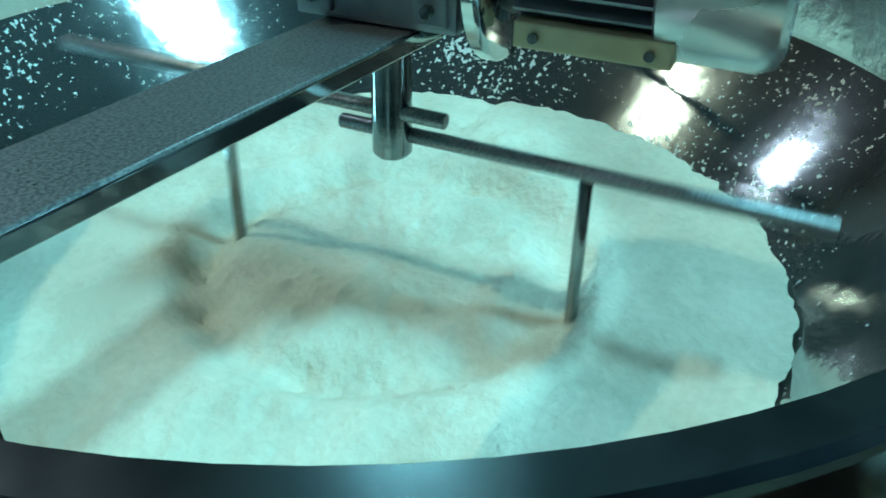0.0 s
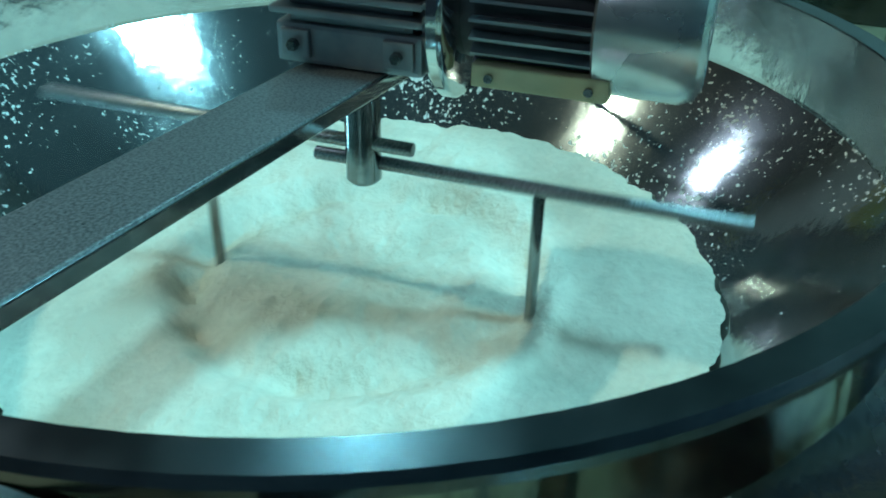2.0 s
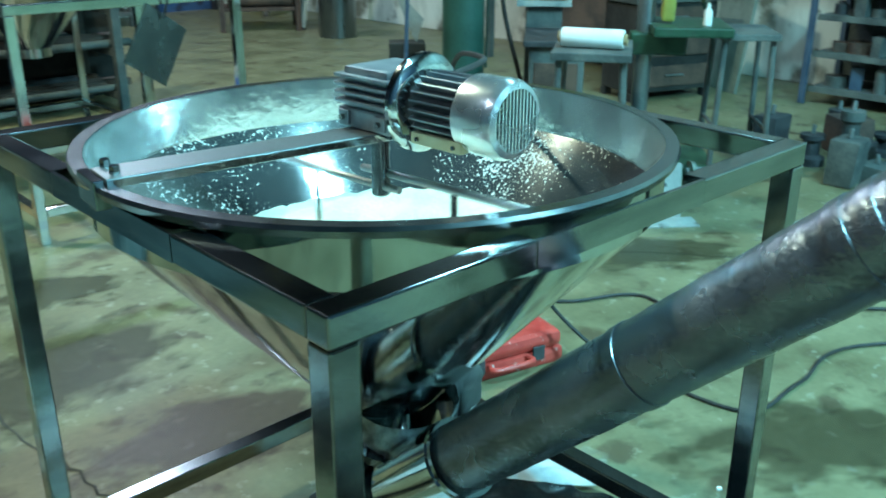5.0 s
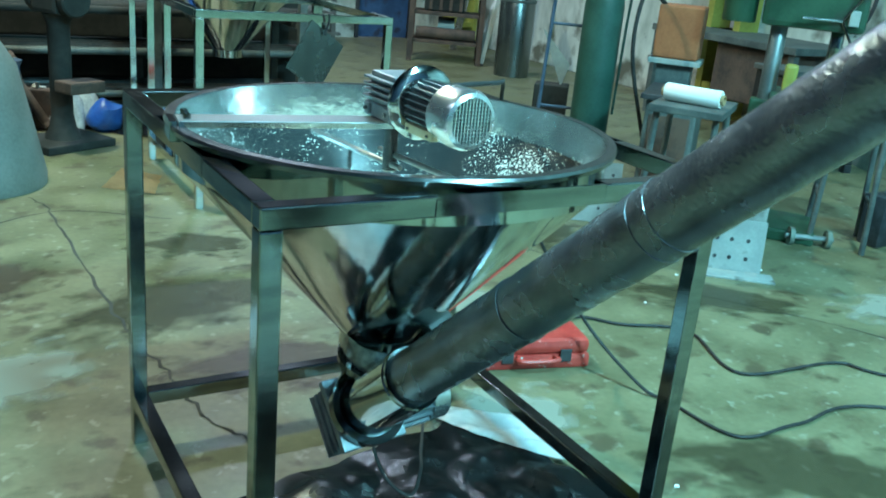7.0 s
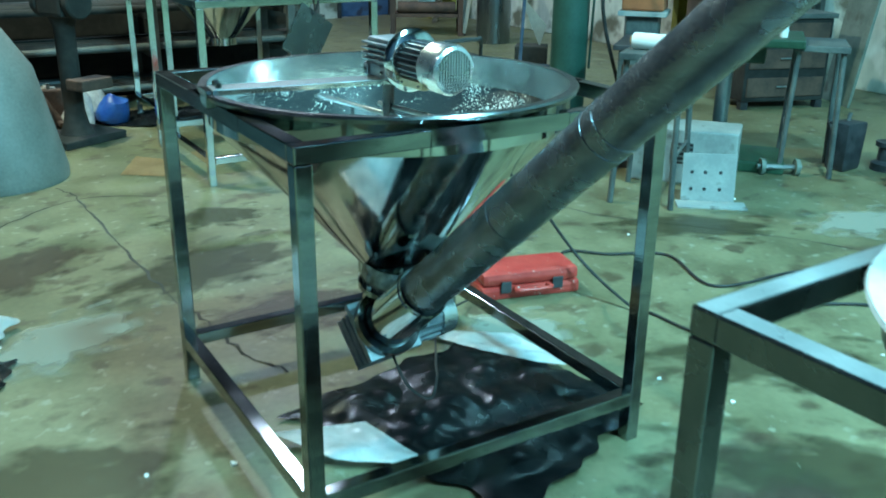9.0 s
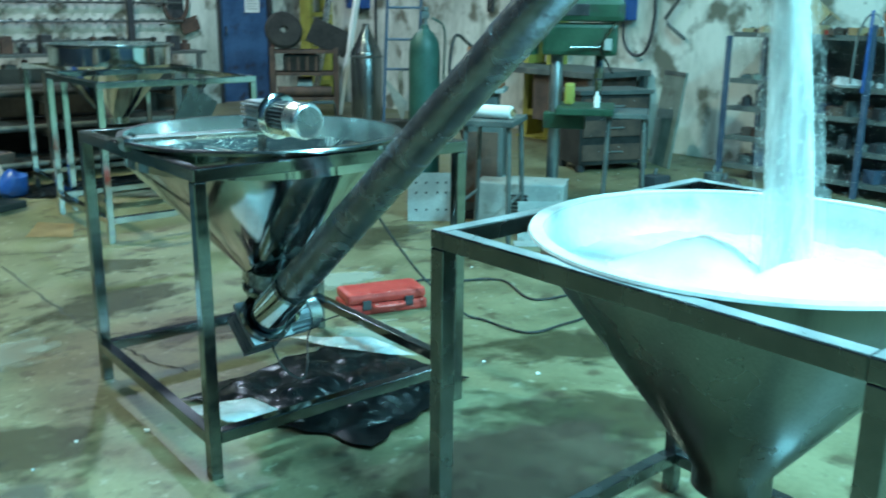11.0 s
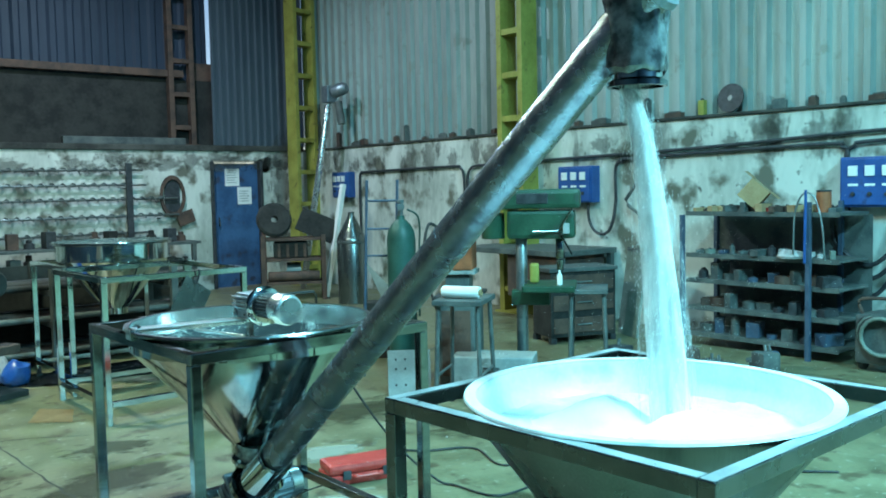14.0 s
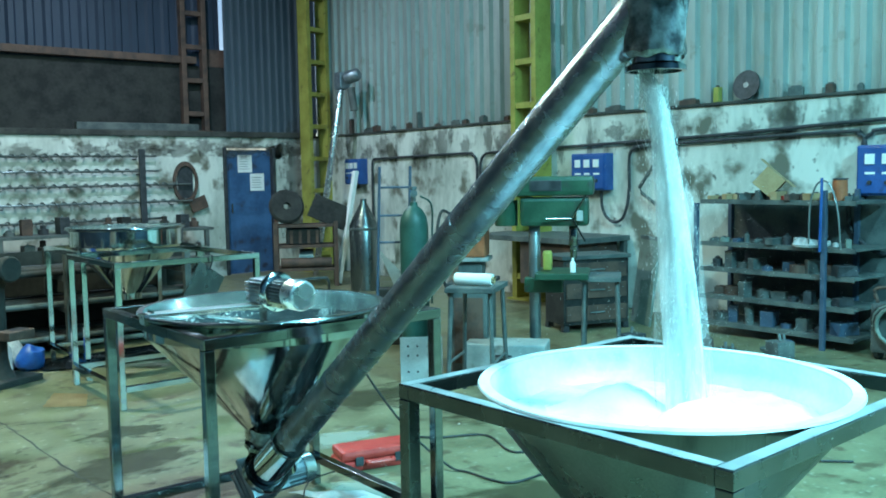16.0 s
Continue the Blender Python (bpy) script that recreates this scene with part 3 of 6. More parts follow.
def conveyor():
    turn = ADIR.to_track_quat("Z", "Y").to_matrix().to_4x4()
    # local z runs up the screw, local frame at the lower end
    m = Matrix.Translation(A0) @ turn
    cv = thing("screw_conveyor", "inclined stainless screw conveyor tube wrapped in clear plastic film", "screw conveyor", Matrix.Translation((A0.x, A0.y, 0)))
    k = Matrix.Translation((0, 0, A0.z)) @ turn
    r = 0.063
    prof = [(0, 0.16), (r - 0.001, 0.16)]
    z = 0.165
    rng = random.Random(4)
    while z < ALEN - 0.03:
        prof.append((r + rng.uniform(-0.0006, 0.0008), z))
        z += rng.uniform(0.012, 0.03)
    prof += [(r, ALEN), (0, ALEN)]
    part("tube", lathe(B(), prof, 40, k), FILM, cv, "film-wrapped steel tube", True)
    for z in (0.62, 0.98, 1.02, 1.5):
        part("tape_band", lathe(B(), [(r + 0.0005, z), (r + 0.002, z + 0.001), (r + 0.002, z + 0.022), (r + 0.0005, z + 0.023)], 40, k), FILM, cv, smooth=True)
    part("trough", lathe(B(), [(0, -0.03), (0.074, -0.03), (0.074, 0.20), (0.07, 0.205), (0, 0.205)], 40, k), MIRROR, cv, "mirror-polished feed trough", True)
    part("trough_ring", lathe(B(), [(0.0635, 0.206), (0.072, 0.206), (0.072, 0.214), (0.0635, 0.214)], 40, k, closed=True), STEEL, cv, smooth=True)
    part("end_flange", boxm(-0.09, 0.09, -0.09, 0.09, -0.052, -0.031, 0.004, k), CAST, cv)
    part("bearing", lathe(B(), [(0.079, -0.028), (0.098, -0.028), (0.098, -0.006), (0.079, -0.006)], 32, k, closed=True), STEEL, cv, "pale bolted ring", True)
    box_part = part("lower_gearbox", boxm(-0.065, 0.065, -0.07, 0.07, -0.17, -0.053, 0.01, k), CAST, cv)
    for j in range(4):
        part("gearbox_fin", boxm(-0.072, 0.072, -0.078, 0.078, -0.155 + j * 0.027, -0.148 + j * 0.027, 0.002, k), CAST, box_part)
    # the bolted neck between the hopper outlet and the trough
    nk = pose(HC.x - A0.x, HC.y - A0.y - 0.028, A0.z - 0.01, 8, 0, 0)
    part("inlet_neck", lathe(B(), [(0.101, -0.02), (0.1035, -0.02), (0.1035, 0.145), (0.101, 0.145)], 40, nk, closed=True), MIRROR, cv, "bright inlet neck", True)
    flange = part("neck_flange", lathe(B(), [(0.104, 0.088), (0.119, 0.088), (0.119, 0.104), (0.104, 0.104)], 40, nk, closed=True), STEEL, cv, "bolted neck flange", True)
    for j in range(8):
        a = j * math.pi / 4 + 0.2
        part("flange_bolt", rod(B(), nk @ Vector((0.112 * math.cos(a), 0.112 * math.sin(a), 0.104)), nk @ Vector((0.112 * math.cos(a), 0.112 * math.sin(a), 0.114)), 0.007, 6), COWL, flange)
    wrap = lathe(B(), [(0.105, 0.106), (0.111, 0.125), (0.108, 0.14), (0.109, 0.155), (0.106, 0.175)], 56, nk)
    for v in wrap.verts:
        v.co += Vector((noise.noise(v.co * 40), noise.noise(v.co * 40 + Vector((9, 0, 0))), noise.noise(v.co * 33))) * 0.004
    part("neck_wrap", wrap, SPOUTWRAP, cv, "crumpled glossy film tied round the neck", True)
    loose = lathe(B(), [(0.121, 0.03), (0.125, 0.06), (0.119, 0.09), (0.124, 0.12), (0.118, 0.15), (0.128, 0.18), (0.148, 0.215)], 64, nk)
    bmesh.ops.delete(loose, geom=[f for f in loose.faces if not -75 < math.degrees(math.atan2(f.calc_center_median().y - nk.translation.y, f.calc_center_median().x - nk.translation.x)) < 20], context="FACES")
    for v in loose.verts:
        v.co += Vector((noise.noise(v.co * 28), noise.noise(v.co * 28 + Vector((9, 0, 0))), noise.noise(v.co * 22))) * 0.009
    part("loose_film", loose, CLEAR, cv, "bright loose film hanging at the neck", True)
    # side motor of the lower gearbox
    q = k @ pose(0.06, 0.0, -0.10, 0, 90, 0)
    motor = part("drive_motor", lathe(B(), [(0, 0), (0.06, 0), (0.062, 0.006), (0.06, 0.15), (0, 0.15)], 28, q), CAST, cv, smooth=True)
    for j in range(18):
        part("motor_fin", boxm(0.058, 0.07, -0.0015, 0.0015, 0.02, 0.145, 0, q @ pose(0, 0, 0, 0, 0, j * 20)), CAST, motor)
    part("motor_cowl", lathe(B(), [(0, 0.205), (0.055, 0.205), (0.068, 0.2), (0.07, 0.148), (0.064, 0.148), (0.062, 0.15)], 28, q), COWL, cv, smooth=True)
    # discharge head and spout
    top = k @ Vector((0, 0, ALEN - 0.08))
    sp = Matrix.Translation(top + Vector((0.012, -0.008, 0)))
    wrap = lathe(B(), [(0.0735, -0.150), (0.080, -0.135), (0.076, -0.10), (0.083, -0.06), (0.078, -0.01), (0.086, 0.04), (0.08, 0.075), (0.03, 0.085), (0, 0.086)], 64, sp)
    for v in wrap.verts:
        q = v.co - sp.translation
        w = 0.5 + 0.5 * min(1, max(0, (q.z + 0.15) / 0.12))
        v.co += Vector((q.x, q.y, 0)) * (1.6 * w * max(-0.04, noise.noise(q * 26) * 0.12 + noise.noise(q * 60) * 0.06)) + Vector((0, 0, noise.noise(q * 30) * 0.012))
    part("spout_wrap", wrap, SPOUTWRAP, cv, "crumpled glossy film tied round the spout", True)
    part("spout", lathe(B(), [(0.066, -0.18), (0.073, -0.18), (0.075, -0.172), (0.067, -0.165), (0.067, 0.06), (0.0, 0.06), (0, 0.056), (0.063, 0.056), (0.063, -0.18)], 40, sp), MIRROR, cv, "short spout tied in plastic film", True)
    part("spout_ring", lathe(B(), [(0.068, -0.186), (0.080, -0.186), (0.080, -0.172), (0.068, -0.172)], 40, sp, closed=True), STEEL, cv, smooth=True)
    part("head_cap", lathe(B(), [(0, ALEN), (0.075, ALEN), (0.075, ALEN + 0.02), (0.05, ALEN + 0.024), (0.05, ALEN + 0.06), (0, ALEN + 0.065)], 32, k), CAST, cv, smooth=True)
    return cv


conveyor()


# ---------------------------------------------------------------- feed area: floor things
def draped(name, label, category, corners, material, amp, seed, n=26, base=0.012, ragged=0.03, hump=0.0):
    """A crumpled sheet over a quadrilateral on the floor."""
    bm = B()
    a, b, c, d = [Vector((*p, 0)) for p in corners]
    mid = (a + b + c + d) / 4
    vs = []
    for j in range(n + 1):
        row = []
        for i in range(n + 1):
            u, v = i / n, j / n
            eu = u + ragged * noise.noise(Vector((v * 7, seed, 1)))
            ev = v + ragged * noise.noise(Vector((u * 7, seed, 5)))
            p = (a * (1 - eu) + b * eu) * (1 - ev) + (d * (1 - eu) + c * eu) * ev
            edge = min(u, 1 - u, v, 1 - v) * 4
            h = abs(noise.noise(p * 4 + Vector((seed, 0, 0)))) * amp + abs(noise.noise(p * 11 + Vector((0, seed, 0)))) * amp * 0.5
            h += hump * max(0, 1 - ((u - 0.5) ** 2 + (v - 0.5) ** 2) * 4)
            row.append(bm.verts.new((p.x - mid.x, p.y - mid.y, base + h * min(1, 0.3 + edge))))
        vs.append(row)
    for j in range(n):
        for i in range(n):
            bm.faces.new([vs[j][i], vs[j][i + 1], vs[j + 1][i + 1], vs[j + 1][i]])
    r = bmesh.ops.solidify(bm, geom=bm.faces[:], thickness=0.003)
    ob = new(name, mesh_of(name, bm, material, True))
    ob.matrix_basis = pose(mid.x, mid.y, 0)
    return tagged(ob, label, category)


draped("plastic_sheet", "glossy black crumpled plastic sheet spread under the feed hopper", "plastic sheet",
       [(0.15, 0.62), (0.52, -0.14), (1.17, 0.12), (1.0, 0.80)], CLOTH, 0.05, 3, 40, ragged=0.07)
draped("plastic_film", "crumpled whitish film lying under the hopper stand", "plastic film", [(0.10, 0.52), (0.20, 0.30), (0.42, 0.14), (0.36, 0.44)], CLEAR, 0.03, 9, 16, 0.03)
draped("plastic_film", "crumpled clear film beside the black sheet", "plastic film", [(0.80, 0.93), (0.92, 0.66), (1.12, 0.40), (1.10, 0.72)], CLEAR, 0.05, 12, 18, 0.02)
draped("plastic_film", "heap of crumpled whitish packing film on the floor", "plastic film", [(-1.05, 1.22), (-0.60, 1.28), (-0.42, 1.72), (-0.98, 1.80)], CLEAR, 0.17, 15, 34, ragged=0.16)
draped("plastic_sheet", "dark crumpled plastic sheet under the whitish film", "plastic sheet", [(-1.15, 0.72), (-0.66, 0.92), (-0.46, 1.42), (-1.15, 1.52)], CLOTH, 0.05, 23, 26, 0.006, ragged=0.16)
# added sheet that only darkens the area under the spare stand
draped("plastic_sheet", "black sheet standing in for dark goods under the spare stand", "plastic sheet", [(0.1, 5.32), (0.95, 4.68), (2.3, 4.62), (2.3, 5.32)], CLOTH, 0.05, 41, 30, 0.006, ragged=0.06)
draped("carton_sheet", "flattened brown carton lying on the floor", "cardboard", [(0.38, 3.6), (0.62, 3.42), (0.74, 3.78), (0.56, 3.98)], CARTON, 0.006, 5, 8, 0.004)


def tool_case():
    tc = thing("tool_case", "dusty red plastic power tool case lying on the floor", "tool case", pose(1.41, 1.09, 0, 0, 0, -15))
    part("lower_shell", boxm(-0.21, 0.21, -0.10, 0.10, 0.0, 0.055, 0.016), RED, tc)
    part("upper_shell", boxm(-0.205, 0.205, -0.097, 0.097, 0.057, 0.11, 0.022), RED, tc)
    for x in (-0.11, 0.11):
        part("latch", boxm(x - 0.022, x + 0.022, -0.108, -0.101, 0.03, 0.078, 0.003), DARK, tc)
    part("handle", pipe(B(), curve_pts([(-0.07, -0.1, 0.05), (-0.065, -0.135, 0.05), (0.065, -0.135, 0.05), (0.07, -0.1, 0.05)], 6), 0.009), RED, tc, smooth=True)
    return tc


tool_case()


def cable(label, pts, r=0.006):
    ob = new("cable", mesh_of("cable", pipe(B(), curve_pts(pts, 10), r, 8), RUBBER, True))
    return tagged(ob, label, "cable", "floor cables")


cable("black rubber cable trailing over the floor from the tool case", [(1.60, 1.10, 0.05), (1.68, 1.22, 0.012), (1.83, 1.32, 0.008), (1.96, 1.20, 0.008), (2.19, 1.05, 0.008), (2.1, 0.69, 0.008), (2.55, 0.62, 0.008), (2.68, 0.44, 0.008), (3.4, -0.3, 0.008)])
cable("black cable hanging from the hopper motor to the floor", [(0.56, 0.40, 1.12), (0.80, 0.56, 1.10), (1.02, 0.86, 1.045), (1.10, 0.95, 0.92), (1.30, 1.0, 0.55), (1.52, 0.92, 0.20), (1.63, 0.72, 0.03), (1.68, 0.62, 0.008), (1.73, 0.36, 0.008), (2.0, 0.34, 0.008), (2.44, 0.28, 0.008), (3.3, -0.6, 0.008)])
cable("thin black lead looping from the conveyor gearbox", [(0.47, 0.50, 0.24), (0.50, 0.44, 0.12), (0.56, 0.40, 0.07), (0.62, 0.46, 0.10), (0.7, 0.6, 0.07), (0.9, 0.9, 0.06), (1.2, 1.1, 0.009)], 0.004)


def upturned_cone():
    c = thing("spare_hopper", "grey steel cone hopper standing mouth down on the floor", "hopper", pose(-0.24, 3.86, 0), "cone hoppers")
    part("cone", lathe(B(), [(0.385, 0), (0.39, 0.05), (0.27, 0.62), (0.09, 0.915), (0.086, 0.915), (0.266, 0.62), (0.385, 0.045), (0.38, 0)], 64, closed=True), DULLCONE, c, smooth=True)
    part("neck", lathe(B(), [(0.086, 0.915), (0.09, 0.915), (0.09, 0.98), (0.086, 0.98)], 40, closed=True), DULLCONE, c, smooth=True)


GREYSTEEL = mat("dull_grey_steel", (0.22, 0.25, 0.25), (0.32, 0.35, 0.35), rough=0.38, metal=0.8, scale=3, bump=0.05)
DULLCONE = mat("matt_grey_green_steel", (0.16, 0.18, 0.165), (0.25, 0.27, 0.25), rough=0.6, metal=0.35, scale=3, bump=0.08)
upturned_cone()


def lying_hopper():
    n = Vector((0.23, -0.97, 0)).normalized()
    h = thing("spare_hopper", "large dull grey hopper lying on its side on the floor", "hopper", Matrix.Translation((-1.05, 2.09, 0)), "cone hoppers")
    m = Matrix.Translation((0, 0, 0.60)) @ n.to_track_quat("Z", "Y").to_matrix().to_4x4()
    part("cone", lathe(B(), [(0.58, 0), (0.58, -0.12), (0.14, -0.6), (0.136, -0.6), (0.576, -0.118), (0.576, 0)], 72, m, closed=True), BENCH, h, smooth=True)
    part("rim", lathe(B(), [(0.581, -0.018), (0.6, -0.018), (0.6, 0.004), (0.575, 0.004), (0.575, 0.001), (0.581, 0.001)], 72, m, closed=True), GREYSTEEL, h, "folded rim", True)


lying_hopper()

# spare stands behind
stand("spare_stand", "empty stainless square tube stand", pose(0.755, 3.12, 0), 1.06, 1.06, 1.0, material=MIRROR)
stand("spare_stand", "stainless square tube stand holding a shiny hopper", pose(0.87, 4.22, 0), 1.0, 1.0, 1.0, material=MIRROR)
hopper("spare_hopper", "mirror-bright stainless hopper resting high in its stand", pose(1.40, 4.71, 0), 0.455, 1.16, 1.01, 0.1, 0.6, MIRROR, lining=DUSTY)


def steel_offcut():
    m = pose(1.30, 3.3, 0.66, 12, 0, 10)
    ob = thing("sheet_offcut", "bent bright steel offcut hanging in the empty stand", "sheet metal", Matrix.Translation((1.30, 3.12, 0.0)))
    part("plate", boxm(-0.12, 0.13, -0.002, 0.002, -0.14, 0.14, 0, pose(0.07, 0, 0.79, 0, 33, 14)), FRAME, ob, "film-covered plate")
    part("hook", pipe(B(), curve_pts([(0.12, 0, 0.9), (0.13, -0.03, 0.97), (0.12, -0.05, 1.012)], 6), 0.006), DARK, ob)


steel_offcut()


def bundle():
    bd = thing("bag", "blue plastic bag stuffed with rags on the floor", "bag", pose(0.66, 5.0, 0))
    bm = lathe(B(), [(0, 0), (0.08, 0.0), (0.115, 0.04), (0.12, 0.09), (0.10, 0.15), (0.05, 0.19), (0.02, 0.21), (0, 0.21)], 28)
    for v in bm.verts:
        v.co *= 1 + 0.22 * noise.noise(v.co * 9)
    part("sack", bm, BLUEBAG, bd, smooth=True)
    for i, (x, y, z, s) in enumerate(((-0.22, 0.05, 0.0, 0.11), (-0.10, 0.22, 0.0, 0.12), (-0.36, 0.25, 0.0, 0.13))):
        bm = lathe(B(), [(0, 0), (s, 0.0), (s * 1.1, 0.05), (s * 0.8, 0.16), (s * 0.3, 0.24), (0, 0.25)], 24)
        for v in bm.verts:
            v.co *= 1 + 0.35 * noise.noise(v.co * 12 + Vector((i * 3, 0, 0)))
        rag = new("rag", mesh_of("rag", bm, FABRIC, True))
        rag.matrix_basis = pose(0.66 + x, 5.0 + y, z)
        tagged(rag, "crumpled soiled white rag heaped on the floor", "rag", "rags")


bundle()


# ---------------------------------------------------------------- machine row
def stool(name, label, at, w, d, h, top, leg, category="stool"):
    s = thing(name, label, category, at)
    part("top", boxm(-w / 2, w / 2, -d / 2, d / 2, h - 0.035, h, 0.006), top, s)
    for x in (-1, 1):
        for y in (-1, 1):
            p, q = Vector((x * w * 0.40, y * d * 0.40, h - 0.036)), Vector((x * w * 0.47, y * d * 0.47, 0))
            part("leg", rod(B(), q, p, 0.016, 8), leg, s)
    for y in (-1, 1):
        part("stretcher", rod(B(), (-w * 0.44, y * d * 0.44, h * 0.35), (w * 0.44, y * d * 0.44, h * 0.35), 0.01, 8), leg, s)
    return s


stool("work_stand", "dark steel work stand with a white roll lying on it", pose(2.78, 1.80, 0, 0, 0, 35), 0.46, 0.34, 0.79, BENCH, BENCH, "work stand")
roll = thing("film_roll", "white roll of packing film lying on a work stand", "roll", pose(2.72, 1.76, 0.833, 0, 90, -64))
part("core", lathe(B(), [(0.020, -0.15), (0.024, -0.15), (0.024, 0.15), (0.020, 0.15)], 24, closed=True), CARTON, roll, "carton core", True)
part("film", lathe(B(), [(0.0245, -0.135), (0.040, -0.135), (0.042, -0.13), (0.042, 0.13), (0.040, 0.135), (0.0245, 0.135)], 32, closed=True), WHITE, roll, smooth=True)
stool("stool", "worn grey-green stool standing by the drill press", pose(4.0, 1.75, 0, 0, 0, 40), 0.42, 0.30, 0.76, BENCH, BENCH)


def drill_press(at):
    d = thing("drill_press", "oily green pedestal drill press with a yellow guard", "drill press", at)
    part("base", boxm(-0.22, 0.22, -0.28, 0.28, 0, 0.07, 0.015), GREEN, d)
    part("column", rod(B(), (0, 0.12, 0.07), (0, 0.12, 1.25), 0.045, 24), GREYSTEEL, d, smooth=True)
    part("table", boxm(-0.24, 0.24, -0.30, 0.10, 0.74, 0.79, 0.01), GREEN, d)
    part("table_bracket", boxm(-0.05, 0.05, -0.1, 0.2, 0.62, 0.74, 0.015), GREEN, d)
    part("head", boxm(-0.12, 0.12, -0.30, 0.22, 1.14, 1.36, 0.03), GREEN, d)
    part("belt_guard", boxm(-0.15, 0.15, -0.34, 0.40, 1.37, 1.52, 0.035), GREEN, d, "green belt cover")
    part("guard_opening", boxm(-0.155, -0.146, -0.10, 0.14, 1.41, 1.49, 0.006), DARK, d)
    part("motor", lathe(B(), [(0, 0), (0.085, 0), (0.09, 0.01), (0.09, 0.2), (0, 0.21)], 28, pose(0, 0.34, 1.14)), GREEN, d, smooth=True)
    part("quill", rod(B(), (0, -0.18, 0.98), (0, -0.18, 1.14), 0.035, 20), STEEL, d, smooth=True)
    part("chuck", lathe(B(), [(0, 0.86), (0.012, 0.86), (0.026, 0.90), (0.028, 0.97), (0, 0.975)], 20, pose(0, -0.18, 0)), STEEL, d, smooth=True)
    part("drill_bit", rod(B(), (0, -0.18, 0.80), (0, -0.18, 0.865), 0.006, 8), STEEL, d)
    for k in range(3):
        a = k * 2.1
        part("feed_handle", rod(B(), (-0.13, -0.18, 1.2), (-0.17, -0.18 + 0.2 * math.cos(a), 1.2 + 0.2 * math.sin(a)), 0.008, 8), STEEL, d)
    part("switch_box", boxm(-0.15, -0.122, -0.26, -0.21, 1.18, 1.26, 0.006), PALEGREY, d, "pale switch plate")
    part("yellow_guard", boxm(-0.10, -0.02, -0.02, 0.05, 0.80, 0.95, 0.02), YELLOW, d, "yellow painted block")
    bt = thing("bottle", "small clear oil bottle on the drill table", "bottle", at @ pose(-0.12, -0.18, 0.79))
    part("body", lathe(B(), [(0, 0), (0.022, 0), (0.022, 0.07), (0.008, 0.09), (0.008, 0.11), (0, 0.11)], 16), WHITE, bt, smooth=True)


drill_press(pose(3.75, 2.05, 0, 0, 0, 40))


def orange_machine():
    o = thing("grinder_cabinet", "orange-brown steel cabinet on a dark pedestal", "machine", pose(3.52, 2.72, 0, 0, 0, 40))
    part("pedestal", boxm(-0.10, 0.10, -0.10, 0.10, 0.0, 0.84, 0.01), BENCH, o)
    part("cabinet", boxm(-0.13, 0.13, -0.13, 0.13, 0.88, 1.18, 0.012), ORANGE, o)
    part("shelf", boxm(-0.14, 0.14, -0.15, 0.15, 0.845, 0.876, 0.004), PALEGREY, o, "pale edge strip")
    part("hose", pipe(B(), curve_pts([(-0.1, 0.1, 1.18), (-0.25, 0.2, 1.25), (-0.3, 0.22, 0.9), (-0.2, 0.1, 0.4)], 8), 0.012), RUBBER, o)


orange_machine()


def gas_cylinder():
    g = thing("gas_cylinder", "tall dark green gas cylinder with a regulator on top", "gas cylinder", pose(3.10, 2.94, 0))
    part("bottle", lathe(B(), [(0, 0.0), (0.11, 0.0), (0.116, 0.02), (0.116, 1.14), (0.105, 1.21), (0.07, 1.27), (0.035, 1.30), (0.03, 1.33), (0, 1.33)], 36), DKGREEN, g, smooth=True)
    part("valve", lathe(B(), [(0, 1.33), (0.02, 1.33), (0.02, 1.43), (0.03, 1.435), (0.03, 1.455), (0, 1.46)], 16), GREYSTEEL, g)
    part("regulator", lathe(B(), [(0, 0), (0.03, 0), (0.03, 0.03), (0, 0.032)], 20, pose(-0.03, -0.05, 1.40, 90, 0, -40)), GREYSTEEL, g)
    part("hose", pipe(B(), curve_pts([(0.03, -0.05, 1.38), (0.12, -0.08, 1.30), (0.135, -0.06, 1.0), (0.14, -0.04, 0.5)], 8), 0.008), DKGREEN, g)
    tr = thing("cylinder_trolley", "thin blue-grey steel ladder-like cylinder trolley", "trolley", pose(3.04, 3.13, 0, 0, 0, -39))
    for x in (-0.17, 0.08):
        part("post", rod(B(), (x, 0, 0), (x + 0.06, 0.02, 1.62), 0.012, 8), BLUEGREY, tr)
    for z in (0.5, 1.0, 1.22, 1.45):
        part("rung", rod(B(), (-0.17 + 0.037 * z, 0.012 * z, z), (0.08 + 0.037 * z, 0.012 * z, z), 0.009, 8), BLUEGREY, tr)


gas_cylinder()


def funnel():
    f = thing("steel_funnel", "bright folded sheet steel funnel propped on a dark stand", "funnel", pose(3.5, 3.87, 0, 0, 0, -40))
    bm = B()
    a, b, c, d = bm.verts.new((-0.11, 0, 0.90)), bm.verts.new((0.11, -0.03, 0.665)), bm.verts.new((0.06, 0.02, 0.50)), bm.verts.new((0.05, 0.10, 0.62))
    for q in ((a, c, b), (a, b, d), (a, d, c), (b, c, d)):
        bm.faces.new(q)
    part("cone", bm, PALEGREY, f)
    part("stand", boxm(-0.12, 0.12, -0.08, 0.12, 0, 0.515, 0.01), SOOT, f)


funnel()


